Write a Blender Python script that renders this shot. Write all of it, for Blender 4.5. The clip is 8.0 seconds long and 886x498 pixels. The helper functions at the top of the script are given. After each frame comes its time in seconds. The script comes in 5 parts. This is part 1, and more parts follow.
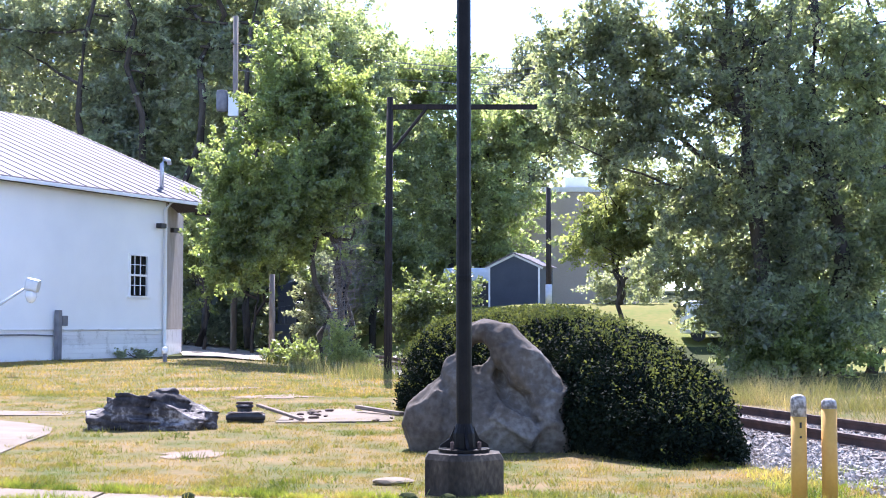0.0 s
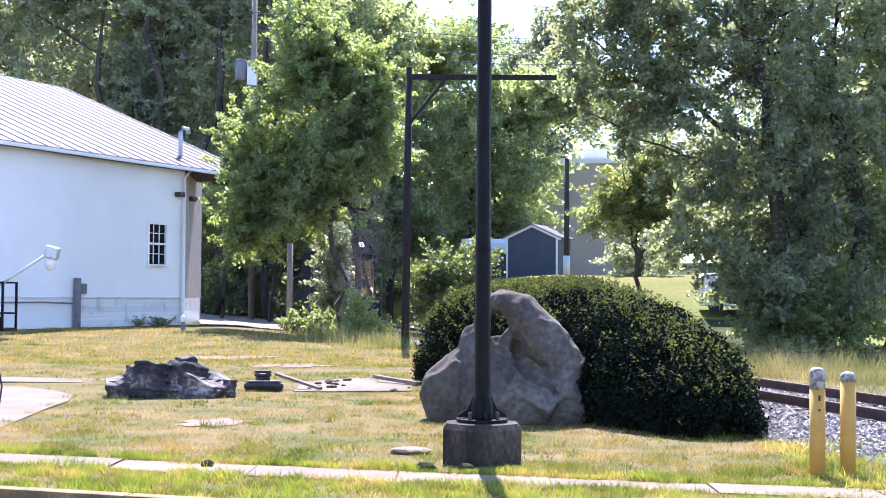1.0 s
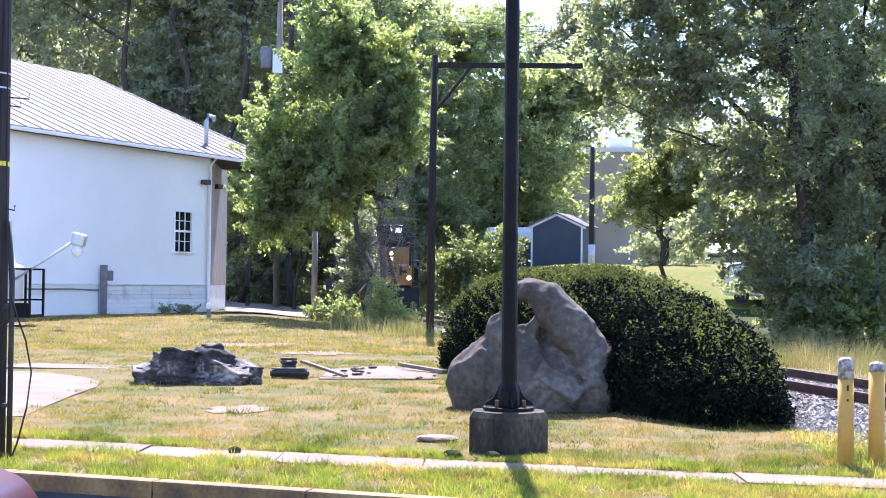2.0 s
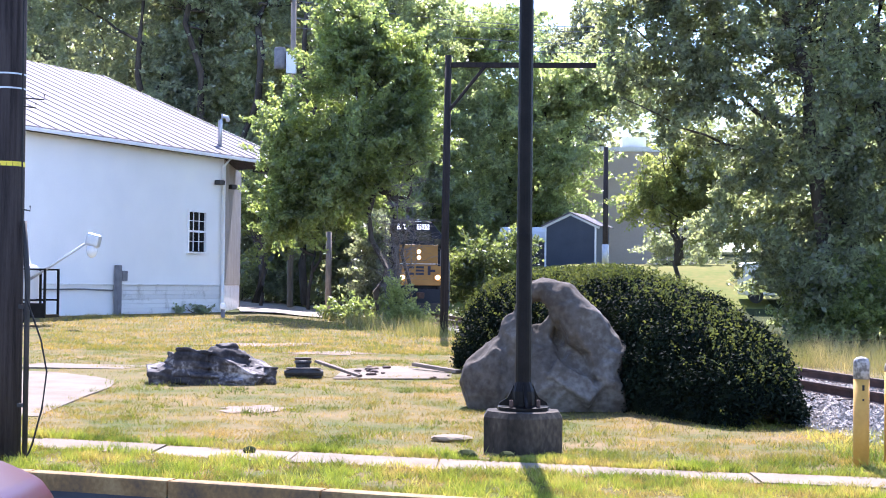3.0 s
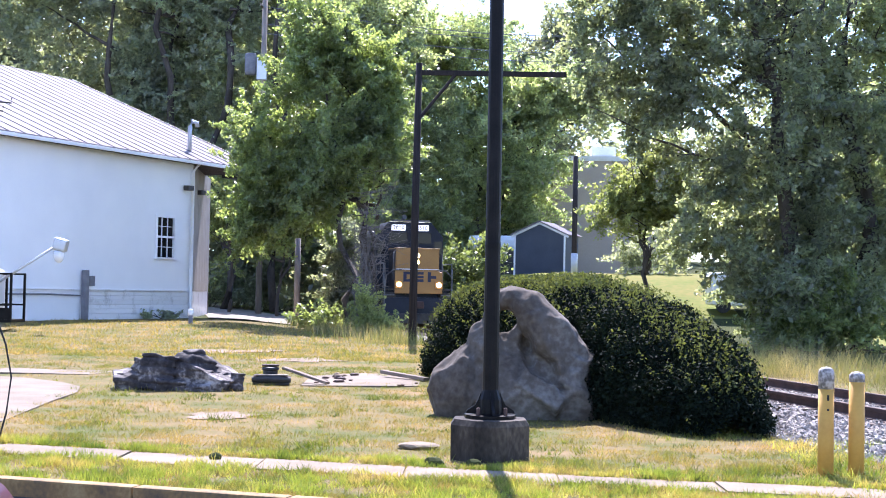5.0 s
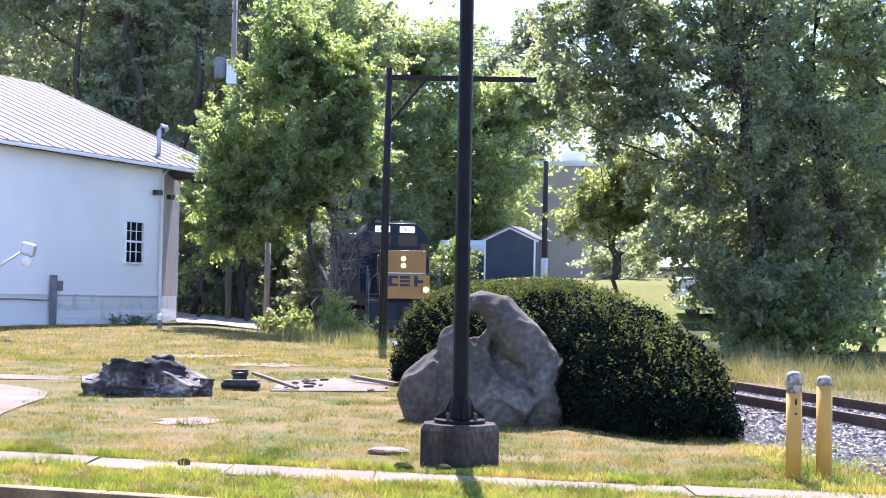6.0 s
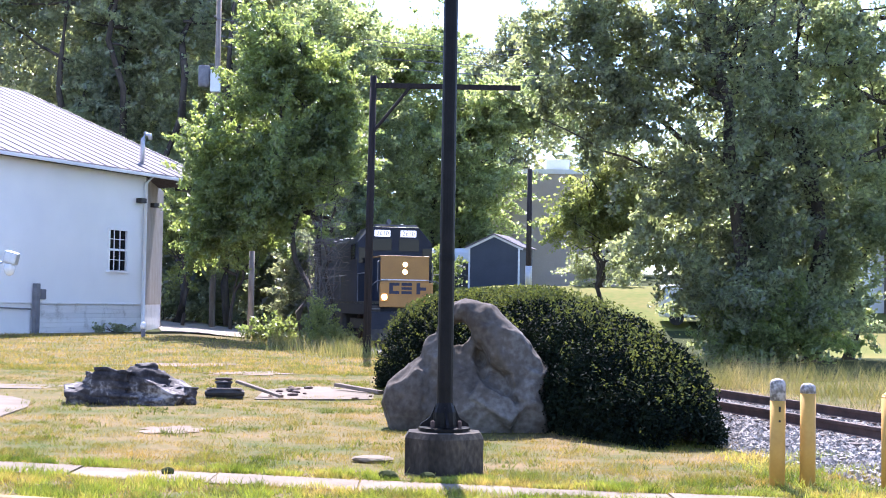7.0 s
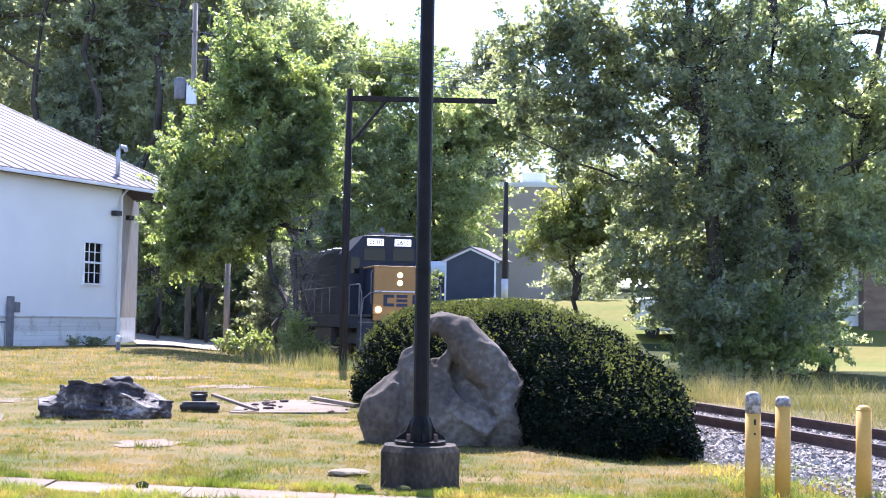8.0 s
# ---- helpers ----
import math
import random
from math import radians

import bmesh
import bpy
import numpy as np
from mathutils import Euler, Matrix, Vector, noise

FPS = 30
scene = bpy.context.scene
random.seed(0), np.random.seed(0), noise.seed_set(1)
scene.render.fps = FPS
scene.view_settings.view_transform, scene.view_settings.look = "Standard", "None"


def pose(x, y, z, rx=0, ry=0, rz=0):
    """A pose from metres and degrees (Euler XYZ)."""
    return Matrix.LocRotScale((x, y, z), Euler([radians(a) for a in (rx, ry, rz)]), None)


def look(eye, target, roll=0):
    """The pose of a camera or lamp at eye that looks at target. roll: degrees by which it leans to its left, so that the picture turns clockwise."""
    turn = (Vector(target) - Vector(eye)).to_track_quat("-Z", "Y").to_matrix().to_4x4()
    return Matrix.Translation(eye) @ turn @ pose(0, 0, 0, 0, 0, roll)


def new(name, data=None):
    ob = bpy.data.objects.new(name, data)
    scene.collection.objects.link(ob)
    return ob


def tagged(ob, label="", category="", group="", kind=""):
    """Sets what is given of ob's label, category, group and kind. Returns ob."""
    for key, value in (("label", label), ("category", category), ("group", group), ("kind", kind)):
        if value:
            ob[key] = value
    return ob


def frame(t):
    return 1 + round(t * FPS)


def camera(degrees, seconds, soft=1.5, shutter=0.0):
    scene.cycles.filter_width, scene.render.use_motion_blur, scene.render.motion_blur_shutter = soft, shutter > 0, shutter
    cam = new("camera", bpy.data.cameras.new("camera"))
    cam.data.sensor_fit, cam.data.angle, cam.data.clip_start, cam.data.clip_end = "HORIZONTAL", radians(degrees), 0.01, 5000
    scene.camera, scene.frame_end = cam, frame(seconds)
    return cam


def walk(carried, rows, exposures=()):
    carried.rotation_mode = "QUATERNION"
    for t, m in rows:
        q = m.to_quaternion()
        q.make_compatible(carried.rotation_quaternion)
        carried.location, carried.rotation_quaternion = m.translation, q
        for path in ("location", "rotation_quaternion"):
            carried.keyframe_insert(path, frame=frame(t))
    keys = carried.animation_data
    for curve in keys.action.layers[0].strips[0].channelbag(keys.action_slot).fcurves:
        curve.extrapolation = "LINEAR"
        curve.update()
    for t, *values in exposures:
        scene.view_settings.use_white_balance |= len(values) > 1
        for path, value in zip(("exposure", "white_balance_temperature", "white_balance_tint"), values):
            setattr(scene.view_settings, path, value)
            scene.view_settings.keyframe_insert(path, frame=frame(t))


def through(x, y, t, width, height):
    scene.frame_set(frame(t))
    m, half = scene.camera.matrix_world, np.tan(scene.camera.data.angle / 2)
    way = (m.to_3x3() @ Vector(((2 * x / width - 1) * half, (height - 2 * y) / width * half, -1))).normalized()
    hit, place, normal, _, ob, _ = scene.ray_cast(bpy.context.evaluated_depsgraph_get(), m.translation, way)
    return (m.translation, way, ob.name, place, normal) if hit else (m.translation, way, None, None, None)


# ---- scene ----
cam = camera(35.0, 8.0, soft=1.0)
walk(cam, [
    (0.0, pose(0.000, 0.000, 1.750, 93.085, 0.000, 0.000)),
    (0.5, pose(-0.007, 0.001, 1.750, 92.375, -0.179, 0.223)),
    (1.0, pose(-0.019, 0.005, 1.747, 91.884, -0.425, 0.696)),
    (1.5, pose(-0.034, 0.004, 1.744, 91.567, -0.566, 1.215)),
    (2.0, pose(-0.050, 0.006, 1.742, 91.405, -0.656, 1.676)),
    (2.7, pose(-0.056, 0.008, 1.741, 91.390, -0.640, 2.130)),
    (3.5, pose(-0.058, 0.008, 1.740, 91.446, -0.578, 2.281)),
    (4.0, pose(-0.057, 0.004, 1.739, 91.542, -0.712, 2.048)),
    (4.5, pose(-0.050, 0.004, 1.738, 91.642, -0.979, 1.626)),
    (5.2, pose(-0.044, 0.004, 1.738, 91.770, -1.040, 0.690)),
    (6.0, pose(-0.040, 0.003, 1.739, 91.946, -1.015, -0.237)),
    (6.5, pose(-0.040, 0.001, 1.740, 92.077, -0.920, -0.609)),
    (7.0, pose(-0.040, 0.004, 1.739, 92.282, -0.938, -0.876)),
    (7.5, pose(-0.038, 0.004, 1.739, 92.517, -0.927, -1.166)),
    (8.0, pose(-0.038, 0.006, 1.741, 92.823, -0.937, -1.841)),
], exposures=((0.0, 2.05, 5880.0, 25.0), (1.4, 2.10, 5880.0, 25.0), (4.5, 2.06, 5880.0, 25.0), (8.0, 2.04, 5880.0, 25.0)))

# ---- light: a high sun ahead of the camera, clear summer sky ----
SUN_ELEVATION, SUN_TURN = 51.0, 2.0        # degrees; turn: to the left of straight ahead (+y)
world = bpy.data.worlds.new("summer_sky")
scene.world = world
world.use_nodes = True
wn = world.node_tree
sky = wn.nodes.new("ShaderNodeTexSky")
sky.sky_type = "NISHITA"
sky.sun_disc = False
sky.sun_elevation = radians(SUN_ELEVATION)
sky.sun_rotation = radians(-SUN_TURN)
sky.dust_density, sky.air_density, sky.ozone_density = 0.05, 0.85, 1.6
wn.links.new(sky.outputs[0], wn.nodes["Background"].inputs[0])
wn.nodes["Background"].inputs[1].default_value = 0.125
sun_data = bpy.data.lights.new("sun", "SUN")
sun_data.energy, sun_data.angle, sun_data.color = 4.3, radians(0.53), (1.0, 0.96, 0.90)
sun = new("sun", sun_data)
sun_dir = Vector((-math.sin(radians(SUN_TURN)) * math.cos(radians(SUN_ELEVATION)), math.cos(radians(SUN_TURN)) * math.cos(radians(SUN_ELEVATION)), math.sin(radians(SUN_ELEVATION))))
sun.matrix_basis = look(sun_dir * 50, (0, 0, 0))


# ---- materials ----
def material(name, colours, scale=6.0, fine=60.0, rough=0.8, metal=0.0, bump=0.3, depth=0.01, spread=0.0, stretch=(1, 1, 1), specular=0.4, translucent=0.0, low=0.35, high=0.68, through=(2.2, 2.0, 0.8)):
    """Noise at two scales between two or three colours, with a fine relief; spread: difference from piece to piece."""
    m = bpy.data.materials.new(name)
    m.use_nodes = True
    t = m.node_tree
    p = t.nodes["Principled BSDF"]
    coord = t.nodes.new("ShaderNodeTexCoord")
    mapping = t.nodes.new("ShaderNodeMapping")
    mapping.inputs["Scale"].default_value = stretch
    t.links.new(coord.outputs["Object"], mapping.inputs["Vector"])
    big, small = t.nodes.new("ShaderNodeTexNoise"), t.nodes.new("ShaderNodeTexNoise")
    for n, s, d in ((big, scale, 4), (small, fine, 6)):
        n.inputs["Scale"].default_value, n.inputs["Detail"].default_value = s, d
        t.links.new(mapping.outputs[0], n.inputs["Vector"])
    mix = t.nodes.new("ShaderNodeMath")
    mix.operation = "MULTIPLY_ADD"
    mix.inputs[1].default_value = 0.35
    t.links.new(small.outputs["Fac"], mix.inputs[0])
    sub = t.nodes.new("ShaderNodeMath")
    sub.operation = "MULTIPLY"
    sub.inputs[1].default_value = 0.65
    t.links.new(big.outputs["Fac"], sub.inputs[0])
    t.links.new(sub.outputs[0], mix.inputs[2])
    ramp = t.nodes.new("ShaderNodeValToRGB")
    ramp.color_ramp.elements[0].position, ramp.color_ramp.elements[1].position = low, high
    ramp.color_ramp.elements[0].color, ramp.color_ramp.elements[1].color = (*colours[0], 1), (*colours[-1], 1)
    if len(colours) > 2:
        e = ramp.color_ramp.elements.new((low + high) / 2)
        e.color = (*colours[1], 1)
    t.links.new(mix.outputs[0], ramp.inputs[0])
    colour = ramp.outputs[0]
    if spread:
        info = t.nodes.new("ShaderNodeNewGeometry")
        obinfo = t.nodes.new("ShaderNodeObjectInfo")
        add = t.nodes.new("ShaderNodeMath")
        add.operation = "ADD"
        t.links.new(info.outputs["Random Per Island"], add.inputs[0])
        t.links.new(obinfo.outputs["Random"], add.inputs[1])
        val = t.nodes.new("ShaderNodeMapRange")
        val.inputs["From Max"].default_value = 2.0
        val.inputs["To Min"].default_value, val.inputs["To Max"].default_value = 1 - spread, 1 + spread
        t.links.new(add.outputs[0], val.inputs["Value"])
        hsv = t.nodes.new("ShaderNodeHueSaturation")
        t.links.new(val.outputs[0], hsv.inputs["Value"])
        t.links.new(colour, hsv.inputs["Color"])
        colour = hsv.outputs[0]
    t.links.new(colour, p.inputs["Base Color"])
    p.inputs["Roughness"].default_value, p.inputs["Metallic"].default_value = rough, metal
    p.inputs["Specular IOR Level"].default_value = specular
    if bump:
        b = t.nodes.new("ShaderNodeBump")
        b.inputs["Strength"].default_value, b.inputs["Distance"].default_value = bump, depth
        t.links.new(mix.outputs[0], b.inputs["Height"])
        t.links.new(b.outputs[0], p.inputs["Normal"])
    if translucent:
        tr, ms = t.nodes.new("ShaderNodeBsdfTranslucent"), t.nodes.new("ShaderNodeMixShader")
        warm = t.nodes.new("ShaderNodeMixRGB")
        warm.blend_type = "MULTIPLY"
        warm.inputs[0].default_value = 1.0
        warm.inputs[2].default_value = (*through, 1)
        t.links.new(colour, warm.inputs[1])
        t.links.new(warm.outputs[0], tr.inputs["Color"])
        ms.inputs[0].default_value = translucent
        t.links.new(p.outputs[0], ms.inputs[1])
        t.links.new(tr.outputs[0], ms.inputs[2])
        t.links.new(ms.outputs[0], t.nodes["Material Output"].inputs["Surface"])
    return m


def glow(name, colour, strength):
    m = bpy.data.materials.new(name)
    m.use_nodes = True
    p = m.node_tree.nodes["Principled BSDF"]
    p.inputs["Base Color"].default_value = (*colour, 1)
    p.inputs["Emission Color"].default_value = (*colour, 1)
    p.inputs["Emission Strength"].default_value = strength
    return m


def glass(name, tint=(0.006, 0.007, 0.009)):
    m = bpy.data.materials.new(name)
    m.use_nodes = True
    p = m.node_tree.nodes["Principled BSDF"]
    p.inputs["Base Color"].default_value = (*tint, 1)
    p.inputs["Roughness"].default_value = 0.06
    p.inputs["Specular IOR Level"].default_value = 0.15
    return m


M = {}
M["leaf_light"] = material("leaf_light", [(0.058, 0.080, 0.055), (0.116, 0.140, 0.070)], 0.5, 5, 0.42, bump=0, spread=0.6, translucent=0.45, specular=0.8, through=(5.0, 4.8, 1.9))
# mid, dark and hazy leaves: paler, bluer greens stand in for air haze
M["leaf_mid"] = material("leaf_mid", [(0.112, 0.140, 0.112), (0.180, 0.208, 0.130)], 0.35, 4, 0.38, bump=0, spread=0.6, translucent=0.52, specular=0.9, through=(4.0, 3.9, 1.9))
M["leaf_dark_hazy"] = material("leaf_dark_hazy", [(0.122, 0.144, 0.140), (0.190, 0.214, 0.168)], 0.3, 4, 0.38, bump=0, spread=0.6, translucent=0.5, specular=0.95, through=(3.3, 3.1, 1.5))
M["leaf_yellow"] = material("leaf_yellow", [(0.17, 0.21, 0.095), (0.28, 0.295, 0.14)], 0.5, 5, 0.45, bump=0, spread=0.5, translucent=0.52, specular=0.5, through=(2.3, 2.25, 1.2))
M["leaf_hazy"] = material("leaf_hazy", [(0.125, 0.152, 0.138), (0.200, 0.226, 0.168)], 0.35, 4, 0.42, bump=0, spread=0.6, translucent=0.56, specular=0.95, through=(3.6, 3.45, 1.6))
M["tarred_wood"] = material("tarred_wood", [(0.012, 0.010, 0.010), (0.035, 0.029, 0.028)], 3, 30, 0.9, bump=0.6, stretch=(6, 6, 0.35), specular=0.2)
# sunlight on the hedge top, put into a brighter sprig green
M["yew_lit_top"] = material("yew_lit_top", [(0.042, 0.060, 0.028), (0.110, 0.132, 0.054)], 1.2, 12, 0.85, bump=0, spread=0.6, translucent=0.35, specular=0.08)
# hedge body near black: the shade of its front is in the colour
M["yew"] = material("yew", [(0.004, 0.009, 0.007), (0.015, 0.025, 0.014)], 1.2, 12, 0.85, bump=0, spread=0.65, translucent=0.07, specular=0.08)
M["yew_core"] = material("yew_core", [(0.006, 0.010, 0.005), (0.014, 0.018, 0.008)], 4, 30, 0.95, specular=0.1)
M["bark"] = material("bark", [(0.035, 0.028, 0.022), (0.10, 0.085, 0.07)], 3, 25, 0.95, bump=0.8, depth=0.03, stretch=(1, 1, 0.25))
M["twig"] = material("twig", [(0.12, 0.10, 0.092), (0.21, 0.185, 0.17)], 3, 25, 0.95)
M["grass_blade"] = material("grass_blade", [(0.34, 0.245, 0.112), (0.23, 0.188, 0.066), (0.108, 0.138, 0.030)], 0.8, 7, 0.75, bump=0, spread=0.65, translucent=0.22, low=0.37, high=0.62, specular=0.15)
M["verge_blade"] = material("verge_blade", [(0.34, 0.27, 0.12), (0.19, 0.23, 0.05), (0.075, 0.115, 0.022)], 0.9, 6, 0.7, bump=0, spread=0.65, translucent=0.3, low=0.38, high=0.62, specular=0.2)
M["weed_blade"] = material("weed_blade", [(0.30, 0.25, 0.16), (0.14, 0.145, 0.07), (0.065, 0.09, 0.036)], 0.5, 2, 0.8, bump=0, spread=0.55, translucent=0.25, specular=0.2)
M["lawn"] = material("lawn", [(0.175, 0.122, 0.060), (0.125, 0.100, 0.040), (0.070, 0.080, 0.022)], 0.8, 7, 0.95, bump=0.8, depth=0.03, specular=0.1, low=0.37, high=0.62)
M["far_lawn"] = material("far_lawn", [(0.20, 0.165, 0.058), (0.095, 0.135, 0.030)], 0.18, 3, 0.95, specular=0.05)
M["soil"] = material("soil", [(0.130, 0.090, 0.060), (0.230, 0.168, 0.118)], 2.0, 30, 0.95, bump=0.6, depth=0.02)
# dark green with tree shade in its colour; also the earth of the clods
M["shaded_earth"] = material("shaded_earth", [(0.030, 0.036, 0.016), (0.065, 0.075, 0.028)], 0.5, 6, 0.95, specular=0.04)
M["concrete"] = material("concrete", [(0.125, 0.094, 0.060), (0.215, 0.168, 0.115)], 1.6, 30, 0.92, bump=0.4, depth=0.006, spread=0.14)
M["gravel_path"] = material("gravel_path", [(0.120, 0.092, 0.064), (0.205, 0.165, 0.120)], 1.3, 40, 0.95, bump=0.5, depth=0.01)
M["old_concrete"] = material("old_concrete", [(0.012, 0.009, 0.006), (0.042, 0.032, 0.023), (0.115, 0.090, 0.064)], 2.6, 24, 0.95, bump=0.8, depth=0.02, stretch=(1, 1, 0.5))
M["lane_gravel"] = material("lane_gravel", [(0.19, 0.16, 0.125), (0.33, 0.285, 0.23)], 0.6, 12, 0.95, bump=0.4, depth=0.01)
M["asphalt"] = material("asphalt", [(0.035, 0.035, 0.036), (0.06, 0.06, 0.06)], 2, 120, 0.9, bump=0.5, depth=0.006)
M["curb_yellow"] = material("curb_yellow", [(0.10, 0.072, 0.045), (0.24, 0.145, 0.055), (0.37, 0.25, 0.105)], 2.2, 25, 0.88, bump=0.5, depth=0.01)
M["black_paint"] = material("black_paint", [(0.003, 0.003, 0.003), (0.012, 0.010, 0.010)], 5, 60, 0.4, bump=0.25, depth=0.004, specular=0.10)
M["dark_wood"] = material("dark_wood", [(0.020, 0.016, 0.016), (0.075, 0.062, 0.058)], 3, 40, 0.9, bump=1.0, depth=0.015, stretch=(8, 8, 0.3), specular=0.2)
M["grey_wood"] = material("grey_wood", [(0.16, 0.13, 0.11), (0.30, 0.26, 0.22)], 3, 40, 0.9, bump=0.6, stretch=(3, 3, 0.4))
M["plank_wood"] = material("plank_wood", [(0.10, 0.075, 0.055), (0.26, 0.20, 0.15)], 5, 40, 0.9, bump=0.6, stretch=(0.4, 4, 4))
M["pale_rock"] = material("pale_rock", [(0.062, 0.050, 0.040), (0.112, 0.096, 0.080), (0.225, 0.208, 0.186)], 0.9, 12, 0.92, bump=1.0, depth=0.03, low=0.37, high=0.66, specular=0.1)
# the palest tone paints sunlit speckle, scattered by noise over the whole rock
M["dark_rock"] = material("dark_rock", [(0.018, 0.015, 0.016), (0.070, 0.058, 0.055), (0.40, 0.355, 0.325)], 2.4, 14, 0.85, bump=0.9, depth=0.03, low=0.40, high=0.66)
M["white_paint"] = material("white_paint", [(0.76, 0.77, 0.785), (0.83, 0.835, 0.84)], 0.6, 18, 0.6, bump=0.12, depth=0.004)
M["white_trim"] = material("white_trim", [(0.74, 0.75, 0.77), (0.82, 0.82, 0.83)], 2, 30, 0.5, bump=0.05)
# cream taken down to a grey tone to hold the end wall's shade
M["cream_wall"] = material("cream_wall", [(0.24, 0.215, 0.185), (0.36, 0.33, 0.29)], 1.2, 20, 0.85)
M["skirt"] = material("skirt", [(0.36, 0.35, 0.33), (0.74, 0.74, 0.74)], 1.6, 16, 0.85, bump=0.4, spread=0.15, low=0.3, high=0.47)
M["roof_metal"] = material("roof_metal", [(0.140, 0.127, 0.140), (0.175, 0.161, 0.173)], 0.5, 10, 0.7, metal=0.0, bump=0.05, specular=0.08)
M["galvanised"] = material("galvanised", [(0.42, 0.44, 0.47), (0.58, 0.60, 0.63)], 4, 50, 0.45, metal=0.6, bump=0.05)
M["dark_metal"] = material("dark_metal", [(0.03, 0.03, 0.032), (0.07, 0.065, 0.06)], 5, 50, 0.6, metal=0.3)
M["rust"] = material("rust", [(0.045, 0.028, 0.024), (0.11, 0.065, 0.05)], 4, 50, 0.85, bump=0.3)
M["rail_head"] = material("rail_head", [(0.16, 0.14, 0.135), (0.26, 0.24, 0.23)], 4, 60, 0.45, metal=0.7, bump=0.05)
M["tie"] = material("tie", [(0.055, 0.042, 0.036), (0.15, 0.12, 0.10)], 3, 30, 0.95, bump=0.7, depth=0.01, spread=0.3, stretch=(0.4, 4, 4))
M["ballast"] = material("ballast", [(0.14, 0.122, 0.104), (0.48, 0.435, 0.385)], 9, 60, 0.9, spread=0.7, specular=0.15)
M["ballast_bed"] = material("ballast_bed", [(0.09, 0.083, 0.078), (0.28, 0.262, 0.25)], 14, 60, 0.95, bump=1.0, depth=0.05)
M["bollard_yellow"] = material("bollard_yellow", [(0.44, 0.235, 0.045), (0.54, 0.31, 0.062)], 3, 30, 0.65, bump=0.2, depth=0.004)
M["bollard_grey"] = material("bollard_grey", [(0.14, 0.125, 0.115), (0.40, 0.375, 0.355)], 14, 40, 0.85, low=0.42, high=0.56)
M["brick_brown"] = material("brick_brown", [(0.13, 0.090, 0.065), (0.22, 0.165, 0.125)], 1.2, 14, 0.9, bump=0.3, stretch=(1, 1, 3))
M["shed_navy"] = material("shed_navy", [(0.045, 0.055, 0.075), (0.065, 0.078, 0.10)], 1, 12, 0.7, bump=0.1)
M["tan_wall"] = material("tan_wall", [(0.36, 0.315, 0.285), (0.43, 0.38, 0.345)], 0.4, 8, 0.85, bump=0.1)
M["loco_yellow"] = material("loco_yellow", [(0.28, 0.145, 0.042), (0.36, 0.195, 0.052)], 1.5, 20, 0.5, bump=0.05)
M["loco_blue"] = material("loco_blue", [(0.008, 0.012, 0.024), (0.018, 0.024, 0.040)], 1.5, 20, 0.5, bump=0.05, specular=0.25)
M["loco_grey"] = material("loco_grey", [(0.07, 0.075, 0.085), (0.17, 0.175, 0.185)], 1.5, 20, 0.6, bump=0.05)
M["logo_blue"] = material("logo_blue", [(0.02, 0.024, 0.05), (0.03, 0.035, 0.07)], 3, 20, 0.6, bump=0)
M["number_white"] = glow("number_white", (0.85, 0.9, 1.0), 0.5)
M["number_black"] = material("number_black", [(0.01, 0.01, 0.01), (0.015, 0.015, 0.015)], 3, 20, 0.7, bump=0)
M["headlight"] = glow("headlight", (1.0, 0.75, 0.36), 4.0)
M["lens_clear"] = material("lens_clear", [(0.62, 0.64, 0.67), (0.78, 0.80, 0.82)], 8, 40, 0.2, bump=0.1)
M["glass"] = glass("dark_glass")
M["car_red"] = material("car_red", [(0.055, 0.010, 0.015), (0.080, 0.015, 0.022)], 2, 200, 0.3, metal=0.1, bump=0, specular=0.5)
M["rubber"] = material("rubber", [(0.015, 0.015, 0.015), (0.03, 0.03, 0.03)], 6, 60, 0.9)
M["white_body"] = material("white_body", [(0.66, 0.68, 0.70), (0.76, 0.77, 0.78)], 1, 20, 0.35, bump=0, specular=0.5)
M["grey_post"] = material("grey_post", [(0.13, 0.13, 0.145), (0.22, 0.22, 0.235)], 4, 40, 0.8)
M["far_white"] = material("far_white", [(0.62, 0.66, 0.70), (0.74, 0.76, 0.78)], 0.5, 8, 0.7, bump=0)
M["yellow_tape"] = material("yellow_tape", [(0.75, 0.62, 0.04), (0.80, 0.66, 0.06)], 4, 30, 0.5, bump=0)


# ---- builders ----
def part(name, bm, mat, parent=None, label="", smooth=False):
    """Links a bmesh as one mesh object, under a thing or a part."""
    me = bpy.data.meshes.new(name)
    bmesh.ops.recalc_face_normals(bm, faces=bm.faces)
    bm.to_mesh(me)
    bm.free()
    me.materials.append(M[mat])
    if smooth:
        me.shade_smooth()
    ob = new(name, me)
    ob.parent = parent
    if label:
        tagged(ob, label)
    return ob


def thing(name, m=None, label="", category="", group="", kind=""):
    e = new(name)
    e.empty_display_size = 0.1
    e.matrix_basis = m or Matrix()
    return tagged(e, label, category, group, kind)


def box(bm, sx, sy, sz, m=None, bevel=0.0, x=0, y=0, z=0):
    """A box with its size, centred on x, y and standing on z."""
    r = bmesh.ops.create_cube(bm, size=1.0)
    vs = r["verts"]
    bmesh.ops.scale(bm, vec=(sx, sy, sz), verts=vs)
    bmesh.ops.translate(bm, vec=(x, y, z + sz / 2), verts=vs)
    if bevel:
        es = list({e for v in vs for e in v.link_edges})
        out = bmesh.ops.bevel(bm, geom=es, offset=bevel, segments=2, affect="EDGES", profile=0.6)
        vs = list({v for f in out["faces"] for v in f.verts} | {v for v in vs if v.is_valid})
    if m is not None:
        bmesh.ops.transform(bm, matrix=m, verts=[v for v in vs if v.is_valid])
    return bm


